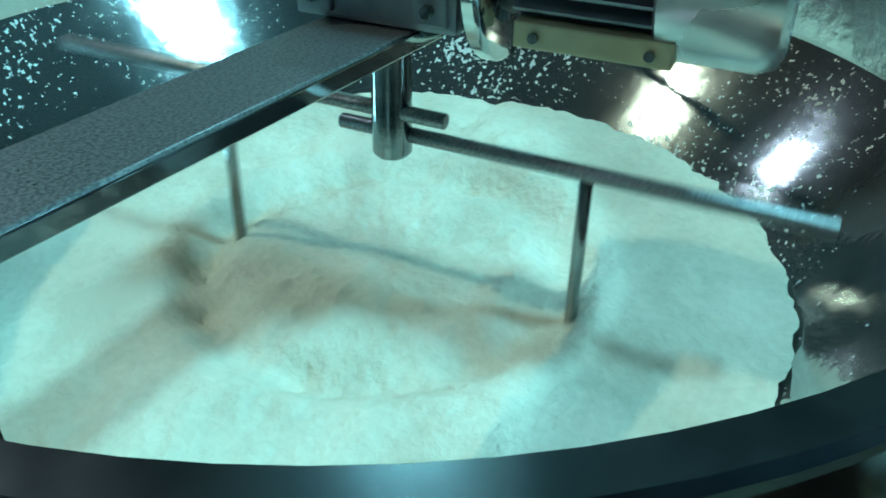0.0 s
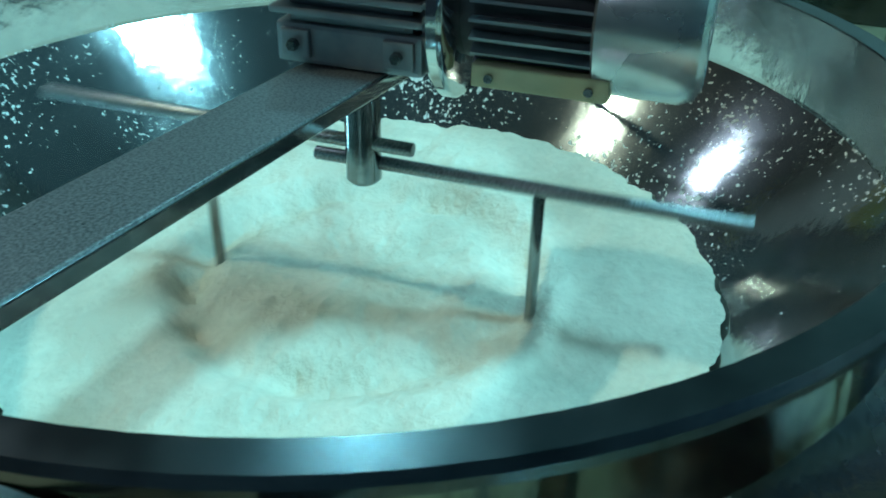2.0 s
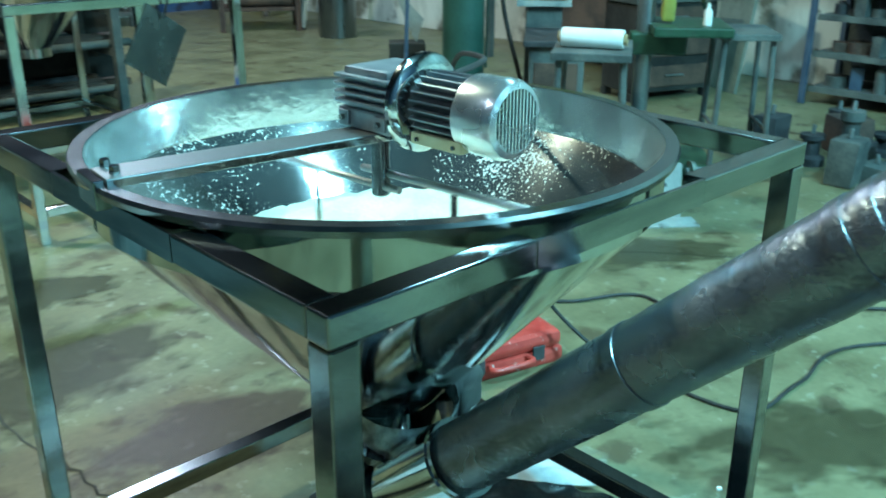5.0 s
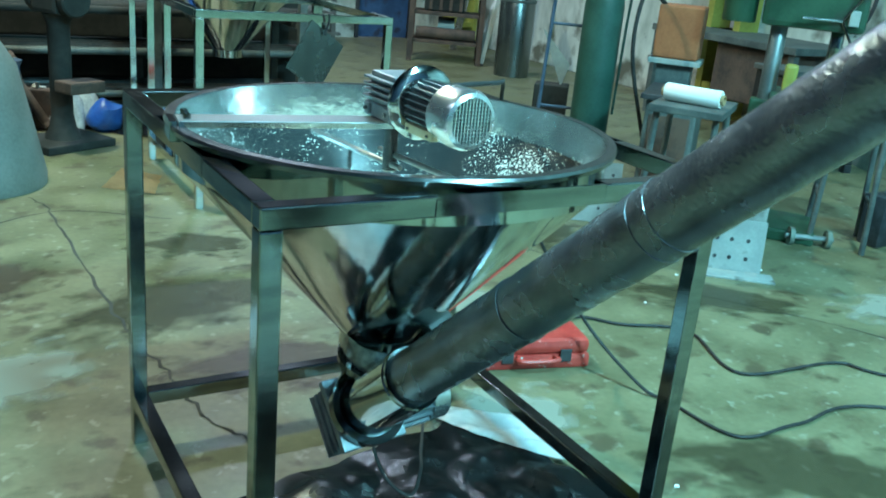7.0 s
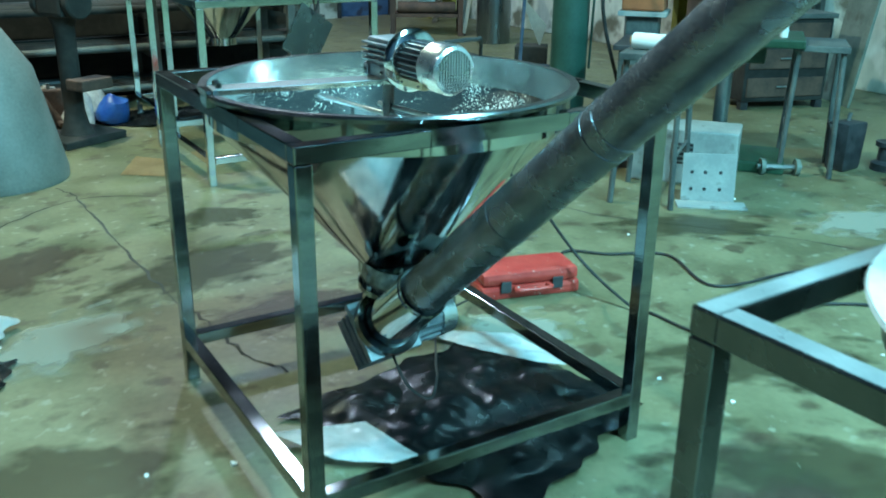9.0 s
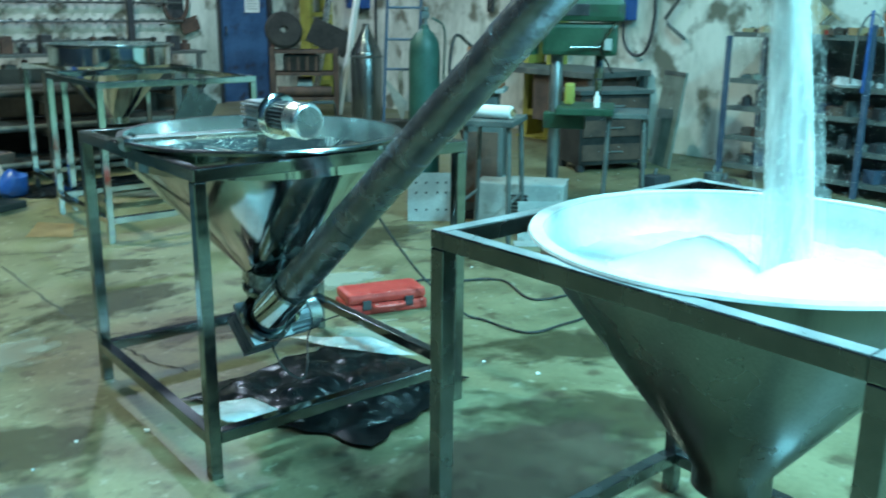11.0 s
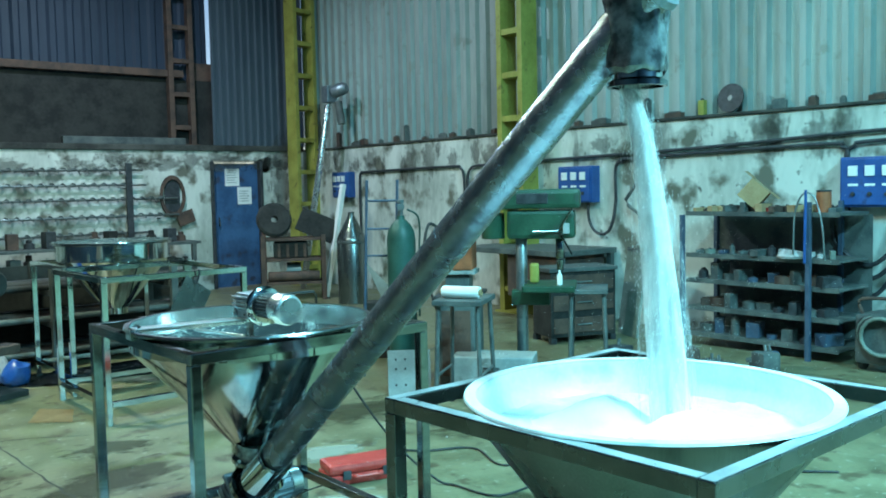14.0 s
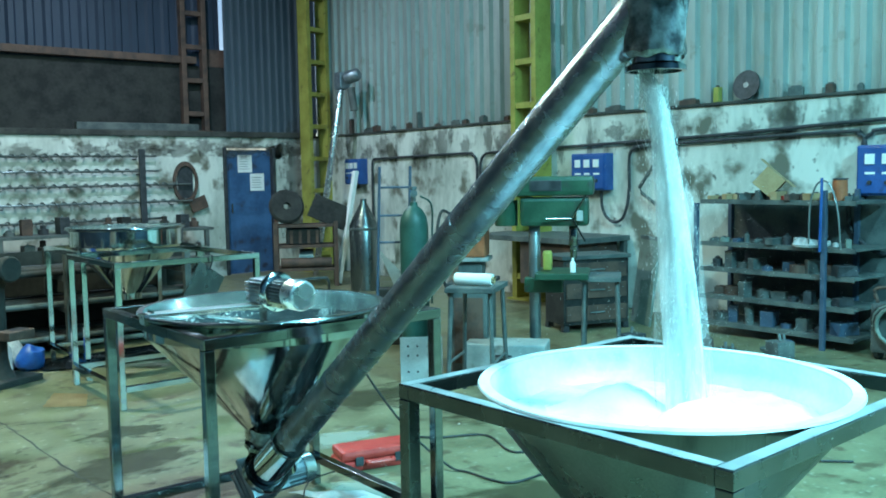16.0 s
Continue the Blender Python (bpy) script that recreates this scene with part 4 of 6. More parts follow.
def appliance():
    a = thing("ventilated_box", "pale grey steel box with a dark vent, on the floor", "box", pose(3.22, 1.98, 0, 0, 0, -52))
    part("case", boxm(-0.30, 0.30, -0.16, 0.16, 0, 0.31, 0.01), PALEGREY, a)
    part("vent", boxm(-0.06, 0.06, -0.166, -0.161, 0.12, 0.24, 0.002), DARK, a)
    for i in range(4):
        part("slat", boxm(-0.058, 0.058, -0.171, -0.167, 0.13 + i * 0.028, 0.14 + i * 0.028), GREYSTEEL, a)
    p = thing("perforated_plate", "grey steel plate with drilled holes standing on the floor", "plate", pose(2.76, 2.42, 0, 0, 0, -35))
    part("plate", boxm(-0.16, 0.16, -0.006, 0.006, 0, 0.34, 0.003, pose(0, 0, 0, -14, 0, 0)), PALEGREY, p)
    for x in (-0.1, -0.03, 0.05, 0.11):
        for z in (0.08, 0.2, 0.27):
            part("hole", lathe(B(), [(0, 0), (0.009, 0), (0.009, 0.002), (0, 0.002)], 12, pose(0, 0, 0, -14, 0, 0) @ pose(x, -0.0065, z, 90, 0, 0)), DARK, p)
    q = thing("perforated_plate", "grey steel angle plate with drilled holes lying on the floor", "plate", pose(2.93, 1.50, 0, 0, 0, -38))
    part("upright", boxm(-0.14, 0.14, -0.005, 0.005, 0.0, 0.26, 0.002, pose(0, 0.06, 0, -10, 0, 0)), PALEGREY, q)
    part("foot_plate", boxm(-0.17, 0.19, -0.07, 0.05, 0.0, 0.01, 0.002), PALEGREY, q)
    for x in (-0.09, -0.02, 0.06):
        for z in (0.07, 0.16):
            part("hole", lathe(B(), [(0, 0), (0.01, 0), (0.01, 0.002), (0, 0.002)], 12, pose(0, 0.06, 0, -10, 0, 0) @ pose(x, -0.0055, z, 90, 0, 0)), DARK, q)
    h = thing("roller", "short steel roller with flanged ends lying on the floor", "roller", pose(3.75, 1.72, 0.05, 0, 90, -35))
    part("axle", rod(B(), (0, 0, -0.13), (0, 0, 0.13), 0.016, 12), GREYSTEEL, h)
    for z in (-0.1, 0.1):
        part("flange", lathe(B(), [(0, -0.012), (0.05, -0.012), (0.05, 0.012), (0, 0.012)], 20, pose(0, 0, z)), GREYGREEN, h)


appliance()


# ---------------------------------------------------------------- east wall
def lattice_column(name, label, at, h, w, d, material, z0=0.0):
    c = thing(name, label, "column", at)
    for x in (-1, 1):
        part("chord", boxm(x * w / 2 - 0.04, x * w / 2 + 0.04, -d / 2, d / 2, z0, h, 0.004), material, c)
    z, k = z0 + 0.25, 0
    while z < h - 0.1:
        part("batten", boxm(-w / 2 + 0.041, w / 2 - 0.041, -d / 2 + 0.01, d / 2 - 0.01, z, z + 0.07, 0.003), material, c)
        z += 0.52
    part("base_plate", boxm(-w / 2 - 0.08, w / 2 + 0.08, -d / 2 - 0.05, d / 2 + 0.05, z0, z0 + 0.02), material, c)
    return c


lattice_column("steel_column", "yellow painted built-up steel column with battens", pose(6.48, 5.05, 0, 0, 0, 90), TOP - 0.01, 0.36, 0.26, YELLOW)
lattice_column("steel_column", "yellow painted built-up steel column with battens in the corner", pose(6.445, 10.05, 0, 0, 0, 12), TOP - 0.01, 0.40, 0.22, YELLOW)
lattice_column("steel_column", "rusty brown built-up steel column behind the sill", pose(4.70, 10.80, 0), TOP - 0.01, 0.34, 0.12, RUST, LEDGE + 0.091)


def switch_box(at, w, h, gauges, label):
    s = thing("switch_box", label, "electrical box", at, "blue switch boxes")
    part("enclosure", boxm(-0.14, 0.0, -w / 2, w / 2, -h / 2, h / 2, 0.012), BLUE, s)
    part("lid", boxm(-0.158, -0.141, -w / 2 + 0.02, w / 2 - 0.02, -h / 2 + 0.02, h / 2 - 0.02, 0.006), BLUE, s)
    for i in range(gauges):
        y = (i - (gauges - 1) / 2) * w * 0.27
        part("meter", boxm(-0.172, -0.1585, y - 0.042, y + 0.042, h * 0.12, h * 0.12 + 0.09, 0.004), WHITE, s, "white meter window")
        part("label_bar", boxm(-0.1612, -0.1585, y - 0.045, y + 0.045, -h * 0.08, -h * 0.08 + 0.022), WHITE, s)
        part("knob", lathe(B(), [(0, 0), (0.02, 0), (0.017, 0.02), (0, 0.02)], 12, pose(-0.1585, y, -h * 0.24, 0, -90, 0)), DARK, s)
    return s


switch_box(pose(6.699, 4.20, 1.55), 0.52, 0.42, 3, "blue enamelled switch box with three white meters on the wall")
switch_box(pose(6.699, 0.78, 1.52), 0.55, 0.44, 3, "blue enamelled switch box with white meters above hanging cables")
switch_box(pose(6.699, 9.15, 1.62), 0.44, 0.40, 3, "small blue switch box behind leaning tubes")


def conduit(label, pts, r=0.018):
    ob = new("conduit", mesh_of("conduit", pipe(B(), curve_pts(pts, 8), r, 8), DARK, True))
    return tagged(ob, label, "conduit", "wall conduits")


X = 6.665
conduit("black conduit along the whitewashed wall", [(X, 8.75, 0.9), (X, 8.75, 1.70), (X, 8.66, 1.80), (X, 8.5, 1.81), (X, 6.6, 1.83), (X, 6.35, 1.80), (X, 6.28, 1.68), (X, 6.27, 1.4)])
conduit("black conduit along the whitewashed wall", [(X, 6.20, 1.4), (X, 6.20, 1.68), (X, 6.12, 1.80), (X, 5.9, 1.83), (X, 5.3, 1.84), (X, 2.5, 1.90), (X, 0.6, 1.97), (X, -2.5, 2.0)])
conduit("black conduit bending down beside the shelving", [(X, 3.68, 1.35), (X, 3.68, 1.72), (X, 3.59, 1.80), (X, 3.4, 1.825), (X, 1.3, 1.87), (X, 1.10, 1.84), (X, 1.03, 1.72), (X, 1.03, 0.9)])
conduit("black conduit bending down to a switch box", [(X, -1.5, 1.92), (X, 0.7, 1.88), (X, 0.98, 1.84), (X, 1.06, 1.70), (X, 1.06, 1.1)])
conduit("black cable looping under the blue switch box", [(6.63, 4.06, 1.335), (6.63, 4.05, 1.16), (6.63, 3.98, 1.03), (6.63, 3.86, 0.98), (6.63, 3.75, 1.03), (6.64, 3.69, 1.18), (6.66, 3.68, 1.36)], 0.018)
for i, (w, dz) in enumerate(((0.36, 0.62), (0.48, 0.78), (0.42, 0.5))):
    conduit("black cable hanging in a loop under the switch box", [(6.60 - 0.03 * i, 1.02 + 0.05 * i, 1.32), (6.60 - 0.03 * i, 1.0 + 0.04 * i, 1.30 - dz * 0.6), (6.60 - 0.03 * i, 0.82, 1.30 - dz), (6.60 - 0.03 * i, 0.60, 1.30 - dz * 0.75), (6.60 - 0.03 * i, 0.45, 1.31)], 0.02)


def shelving():
    s = thing("shelving", "dark blue-grey steel shelving crowded with workshop clutter", "shelving", pose(6.25, 1.545, 0))
    for x in (-0.28, 0.28):
        for y in (-0.52, 0.75):
            part("post", boxm(x - 0.02, x + 0.02, y - 0.02, y + 0.02, 0, 1.36 if y < 0 else 1.24, 0.003), BLUEGREY, s)
    for z in (0.10, 0.35, 0.61, 0.85, 1.245):
        part("shelf", boxm(-0.255, 0.255, -0.78, 0.725, z, z + 0.025, 0.003), BENCH, s)
        part("shelf_lip", boxm(-0.2585, -0.2555, -0.78, 0.725, z - 0.012, z + 0.03), BENCH, s)
    part("back_panel", boxm(0.301, 0.308, -0.79, 0.76, 0.12, 1.24), BENCH, s)
    rng = random.Random(11)
    dark = [(BENCH, "dark oily box"), (RUST, "rusty metal part"), (BENCH, "dark tin"), (DARK, "black oily casting"), (BLUEGREY, "blue-grey toolbox")]
    bright = [(RUST, "rusty metal part"), (RED, "small red plastic part"), (FABRIC, "soiled rag bundle"), (CARTON, "brown carton scrap"), (BENCH, "dark tin"), (GREYGREEN, "grey-green fitting")]
    for z, n, kinds, tall in ((0.125, 8, dark, 0.15), (0.375, 9, dark, 0.15), (0.635, 10, dark, 0.13), (0.875, 13, dark + bright, 0.13), (1.27, 17, bright, 0.09)):
        for i in range(n):
            y = 1.545 - 0.70 + 1.38 * (i + 0.5) / n + rng.uniform(-0.02, 0.02)
            m, lab = kinds[rng.randrange(len(kinds))]
            w, d, h = rng.uniform(0.02, 0.045), rng.uniform(0.04, 0.12), rng.uniform(0.03, tall)
            if z < 0.8:
                w, h = w * 1.5, min(h * 1.3, 0.19)
            ob = thing("small_item", lab + " lying on the shelving", "clutter", pose(6.12 + rng.uniform(-0.05, 0.05), y, z, 0, 0, rng.uniform(-35, 35)), "shelf clutter")
            if i % 4 == 1:
                bm = lathe(B(), [(0, 0), (w * 0.9, 0), (w * 0.9, h * 0.8), (w * 0.5, h * 0.9), (w * 0.5, h), (0, h)], 18)
            elif i % 4 == 3:
                h = w * 1.2
                bm = lathe(B(), [(w * 0.5, 0), (w * 1.4, 0), (w * 1.4, h), (w * 0.5, h)], 18, closed=True)
            else:
                bm = boxm(-d, d, -w, w, 0, h, 0.006)
                for v in bm.verts:
                    v.co += 0.25 * w * Vector((noise.noise(v.co * 9 + Vector((i, z, 0))), noise.noise(v.co * 11 + Vector((0, i, z))), 0))
            part("body", bm, m, ob, smooth=(i % 2 == 1))
            part("lid", boxm(-0.015, 0.015, -0.013, 0.013, h + 0.001, h + 0.010, 0.003), DARK, ob)
    cb = thing("carton", "open brown carton tilted on top of the shelving", "carton", pose(6.12, 1.70, 1.36, 42, 0, 25))
    part("box", boxm(-0.11, 0.11, -0.1, 0.1, 0.0, 0.2, 0.004), CARTON, cb)
    for k in (-1, 1):
        part("flap", boxm(-0.11, 0.11, k * 0.1, k * 0.19, 0.201, 0.205), CARTON, cb)
    tin = thing("tin_can", "rust-red tin can on top of the shelving", "can", pose(6.1, 0.96, 1.271))
    part("body", lathe(B(), [(0, 0), (0.06, 0), (0.06, 0.17), (0.055, 0.175), (0, 0.172)], 24), ORANGE, tin, smooth=True)
    part("lid", lathe(B(), [(0, 0.176), (0.063, 0.176), (0.063, 0.188), (0, 0.19)], 24), DARK, tin)
    hc = thing("hack_saw_frame", "blue and white bent tube frame leaning on the shelving", "tube frame", pose(5.93, 0.98, 0.045))
    part("tube", pipe(B(), curve_pts([(0, 0.16, 0.83), (0, 0.15, 1.2), (0, 0.08, 1.38), (0, -0.02, 1.36), (0, -0.09, 1.15), (0, -0.12, 0.83)], 8), 0.008), GREYSTEEL, hc, smooth=True)
    part("strut", rod(B(), (0.0, 0.06, 0.8), (0.0, 0.05, 1.42), 0.012, 8), BLUE, hc)
    rg = thing("rag", "white and dark rag pile on the middle shelf", "rag", pose(6.04, 1.20, 0.876), "rags")
    bm = lathe(B(), [(0, 0), (0.13, 0), (0.14, 0.02), (0.08, 0.06), (0, 0.07)], 24)
    for v in bm.verts:
        v.co *= 1 + 0.4 * noise.noise(v.co * 14)
    part("cloth", bm, FABRIC, rg, smooth=True)


shelving()


def welder():
    w = thing("welding_set", "oily old welding set tangled with cables on the floor", "machine", pose(6.1, 0.35, 0))
    part("body", boxm(-0.2, 0.2, -0.24, 0.24, 0.06, 0.46, 0.03), BENCH, w)
    part("handle", pipe(B(), curve_pts([(-0.15, -0.2, 0.46), (-0.15, -0.2, 0.58), (-0.15, 0.2, 0.58), (-0.15, 0.2, 0.46)], 6), 0.014), RUST, w)
    for y in (-0.2, 0.2):
        part("wheel", lathe(B(), [(0, -0.02), (0.06, -0.02), (0.06, 0.02), (0, 0.02)], 20, pose(-0.12, y, 0.062, 90, 0, 0)), RUBBER, w)
    for i in range(4):
        a = i * 0.7
        part("cable_coil", pipe(B(), [(-0.26 + 0.02 * i, 0.16 * math.cos(t * 0.4) + 0.02 * i, 0.3 + 0.15 * math.sin(t * 0.4 + a * 0.1)) for t in range(17)], 0.016), RUBBER if i % 2 else GREYGREEN, w)


welder()


def ledge_junk():
    d = thing("grinding_wheel", "dark worn grinding disc leaning on the wall ledge", "disc", pose(6.705, 2.25, LEDGE + 0.175, 0, -80, 0))
    part("disc", lathe(B(), [(0.02, -0.008), (0.145, -0.008), (0.145, 0.008), (0.02, 0.008)], 36, closed=True), DARK, d, smooth=True)
    part("hub", lathe(B(), [(0, -0.012), (0.028, -0.012), (0.028, 0.012), (0, 0.012)], 16), GREYSTEEL, d)
    y = thing("yellow_tin", "small yellow tin on the wall ledge", "can", pose(6.71, 2.58, LEDGE + 0.031))
    part("body", boxm(-0.03, 0.03, -0.035, 0.035, 0, 0.15, 0.006), YELLOW, y)
    part("cap", boxm(-0.012, 0.012, -0.012, 0.012, 0.151, 0.17), DARK, y)
    rng = random.Random(5)
    for i in range(26):
        yy = 9.7 - i * 0.36 + rng.uniform(-0.1, 0.1)
        if abs(yy - 2.4) < 0.35 or abs(yy - 5.05) < 0.3 or abs(yy - 10.05) < 0.4:
            continue
        ob = thing("offcut", "rusty steel offcut lying on the wall ledge", "offcut", pose(6.72, yy, LEDGE + 0.031, 0, 0, rng.uniform(-25, 25)), "ledge offcuts")
        h = rng.choice((0.03, 0.05, 0.05, 0.08, 0.22))
        w = rng.uniform(0.02, 0.16) if h < 0.2 else 0.025
        part("body", boxm(-0.035, 0.035, -w, w, 0, h, 0.004), RUST if i % 2 else BENCH, ob)
        part("rib", boxm(-0.012, 0.012, -w * 0.7, w * 0.7, h + 0.001, h + 0.016, 0.002), BENCH, ob)
    h = thing("hanging_frame", "bent dark steel frame hanging on the wall", "frame", pose(6.64, 3.37, 1.42))
    part("bar", pipe(B(), [(0, -0.15, 0.22), (0, -0.10, 0.26), (0, 0.15, -0.05), (0, 0.12, -0.11), (0, -0.10, -0.25)], 0.02, 6), BENCH, h)
    part("nail", rod(B(), (0.058, -0.07, 0.20), (-0.03, -0.07, 0.21), 0.008, 6), DARK, h)


ledge_junk()


def bench():
    b = thing("workbench", "dark rusty steel workbench against the wall", "workbench", pose(6.15, 4.36, 0))
    part("top", boxm(-0.4, 0.5, -0.7, 1.0, 0.78, 0.84, 0.006), BENCH, b)
    part("drawer_unit", boxm(-0.34, 0.4, -0.6, 0.2, 0.30, 0.775, 0.01), RUST, b)
    for x in (-0.35, 0.45):
        for y in (-0.65, 0.95):
            part("leg", boxm(x - 0.03, x + 0.03, y - 0.03, y + 0.03, 0, 0.779), BENCH, b)
    c = thing("plaster_panel", "pale worn board leaning on the workbench", "board", pose(5.98, 2.98, 0, 0, 8, -25))
    part("board", boxm(-0.012, 0.012, -0.22, 0.2, 0, 0.9, 0.004), GREYGREEN, c)
    part("edge_strip", boxm(-0.016, -0.0125, -0.22, 0.2, 0.86, 0.9), BENCH, c)


bench()


# ---------------------------------------------------------------- north wall and corner
def door():
    d = tagged(new("door_1"), "blue painted steel door with two white notices taped on", "door", "", "structure")
    d.matrix_basis = pose(5.06, WALL_Y + 0.06, 0)
    part("leaf", boxm(0.0, 0.80, 0, 0.04, 0.01, 2.0, 0.004), DOORBLUE, d)
    part("rail_band", boxm(0.02, 0.78, -0.006, -0.001, 0.98, 1.06), DOORBLUE, d)
    part("handle", rod(B(), (0.08, -0.05, 1.0), (0.08, -0.05, 1.14), 0.012, 10), STEEL, d)
    for x in (-0.055, 0.805):
        part("frame_post", boxm(x, x + 0.05, -0.09, 0.06, 0, 2.036, 0.004), DARK, d)
    for x, z in ((0.22, 1.64), (0.43, 1.34)):
        part("notice", boxm(x, x + 0.25, -0.004, -0.001, z, z + 0.28), PAPER, d, "blank white paper notice")
        for i in range(5):
            part("text_bar", boxm(x + 0.03, x + 0.2 - 0.02 * (i % 2), -0.0055, -0.0042, z + 0.05 + i * 0.04, z + 0.06 + i * 0.04), GREYSTEEL, d)


door()


def auger(x0, x1, y, z, seed):
    """A bare conveyor screw lying level along the wall."""
    a = thing("conveyor_screw", "slim grey steel conveyor screw hung level on the wall", "conveyor screw", pose(x0, y, z), "wall conveyor screws")
    L, r, pitch = x1 - x0, 0.042, 0.145
    part("shaft", rod(B(), (0, 0, 0), (L, 0, 0), 0.017, 10), GREYSTEEL if seed % 2 else BENCH, a, smooth=True)
    bm, n, prev = B(), int((L - 0.3) / pitch * 14), None
    for i in range(n + 1):
        t = 2 * math.pi * i / 14 + seed
        d = Vector((0, math.cos(t), math.sin(t)))
        p = Vector((0.08 + pitch * i / 14, 0, 0))
        cur = [bm.verts.new(p + d * 0.018), bm.verts.new(p + d * r), bm.verts.new(p + d * r + Vector((0.006, 0, 0))), bm.verts.new(p + d * 0.018 + Vector((0.006, 0, 0)))]
        if prev:
            for k in range(4):
                bm.faces.new([prev[k], prev[(k + 1) % 4], cur[(k + 1) % 4], cur[k]])
        prev = cur
    part("flight", bm, GREYSTEEL, a, "helical steel flight")
    for x in (0.4, L * 0.5, L - 0.32):
        part("peg", rod(B(), (x, -0.05, -0.05), (x, WALL_Y - y, -0.05), 0.009, 8), DARK, a)


def racks():
    for i, (z, x1) in enumerate(((1.90, 3.89), (1.68, 3.93), (1.47, 4.42), (1.22, 4.43), (0.97, 4.0))):
        auger(-1.0, x1, WALL_Y - 0.08, z, i)
    p = thing("rack_post", "dark steel post carrying the wall racks", "post", pose(3.64, WALL_Y - 0.14, 0))
    part("post", boxm(-0.045, 0.045, -0.05, -0.005, 0, 2.0, 0.004), DARK, p)
    part("foot", boxm(-0.09, 0.09, -0.1, -0.002, 0, 0.012), DARK, p)
    g = thing("fan_guard", "dark oval fan guard with a bent flap hung on the wall", "fan guard", pose(4.35, WALL_Y - 0.05, 1.50, 90, 0, 0))
    bm = lathe(B(), [(0.16, -0.02), (0.20, -0.02), (0.20, 0.02), (0.16, 0.02)], 28, closed=True)
    for v in bm.verts:
        v.co.y *= 1.6
    part("ring", bm, RUST, g, smooth=True)
    part("plate", boxm(-0.12, 0.12, -0.24, 0.24, -0.018, -0.012), DARK, g)
    part("flap", boxm(-0.05, 0.22, -0.48, -0.28, 0.0, 0.015, 0, pose(0, 0, 0, 0, 0, 18)), RUST, g, "rusty flap")
    # low shelves with machine parts
    s = thing("low_shelving", "dark low shelving loaded with machine parts", "shelving", pose(2.4, 9.9, 0))
    for z in (0.12, 0.48, 0.80):
        part("shelf", boxm(-2.4, 2.0, -0.3, 0.3, z, z + 0.04, 0.004), BENCH, s)
    for x in (-2.3, -0.9, 0.5, 1.9):
        part("post", boxm(x - 0.03, x + 0.03, -0.29, -0.23, 0, 0.119), BENCH, s)
        for za, zb in ((0.161, 0.479), (0.521, 0.799)):
            part("post", boxm(x - 0.03, x + 0.03, -0.29, -0.23, za, zb), BENCH, s)
    rng = random.Random(8)
    for z in (0.16, 0.52, 0.84):
        for i in range(20):
            ob = thing("machine_part", "dark oily machine part stored on low shelving", "machine part", pose(0.15 + i * 0.215 + rng.uniform(-0.02, 0.02), 9.86 + rng.uniform(-0.08, 0.1), z, 0, 0, rng.uniform(-12, 12)), "stored machine parts")
            h = rng.uniform(0.07, 0.24)
            mm = (BENCH, RUST, DARK, SOOT)[rng.randrange(4)]
            if i % 2:
                part("body", lathe(B(), [(0, 0), (0.07, 0), (0.07, h * 0.6), (0.04, h * 0.65), (0.04, h), (0, h)], 16), mm, ob, smooth=True)
            else:
                part("body", boxm(-0.07, 0.07, -0.08, 0.08, 0, h, 0.01), mm, ob)
            part("stud", rod(B(), (0, 0, h + 0.0005), (0, 0, h + 0.03), 0.012, 8), GREYSTEEL, ob)


racks()


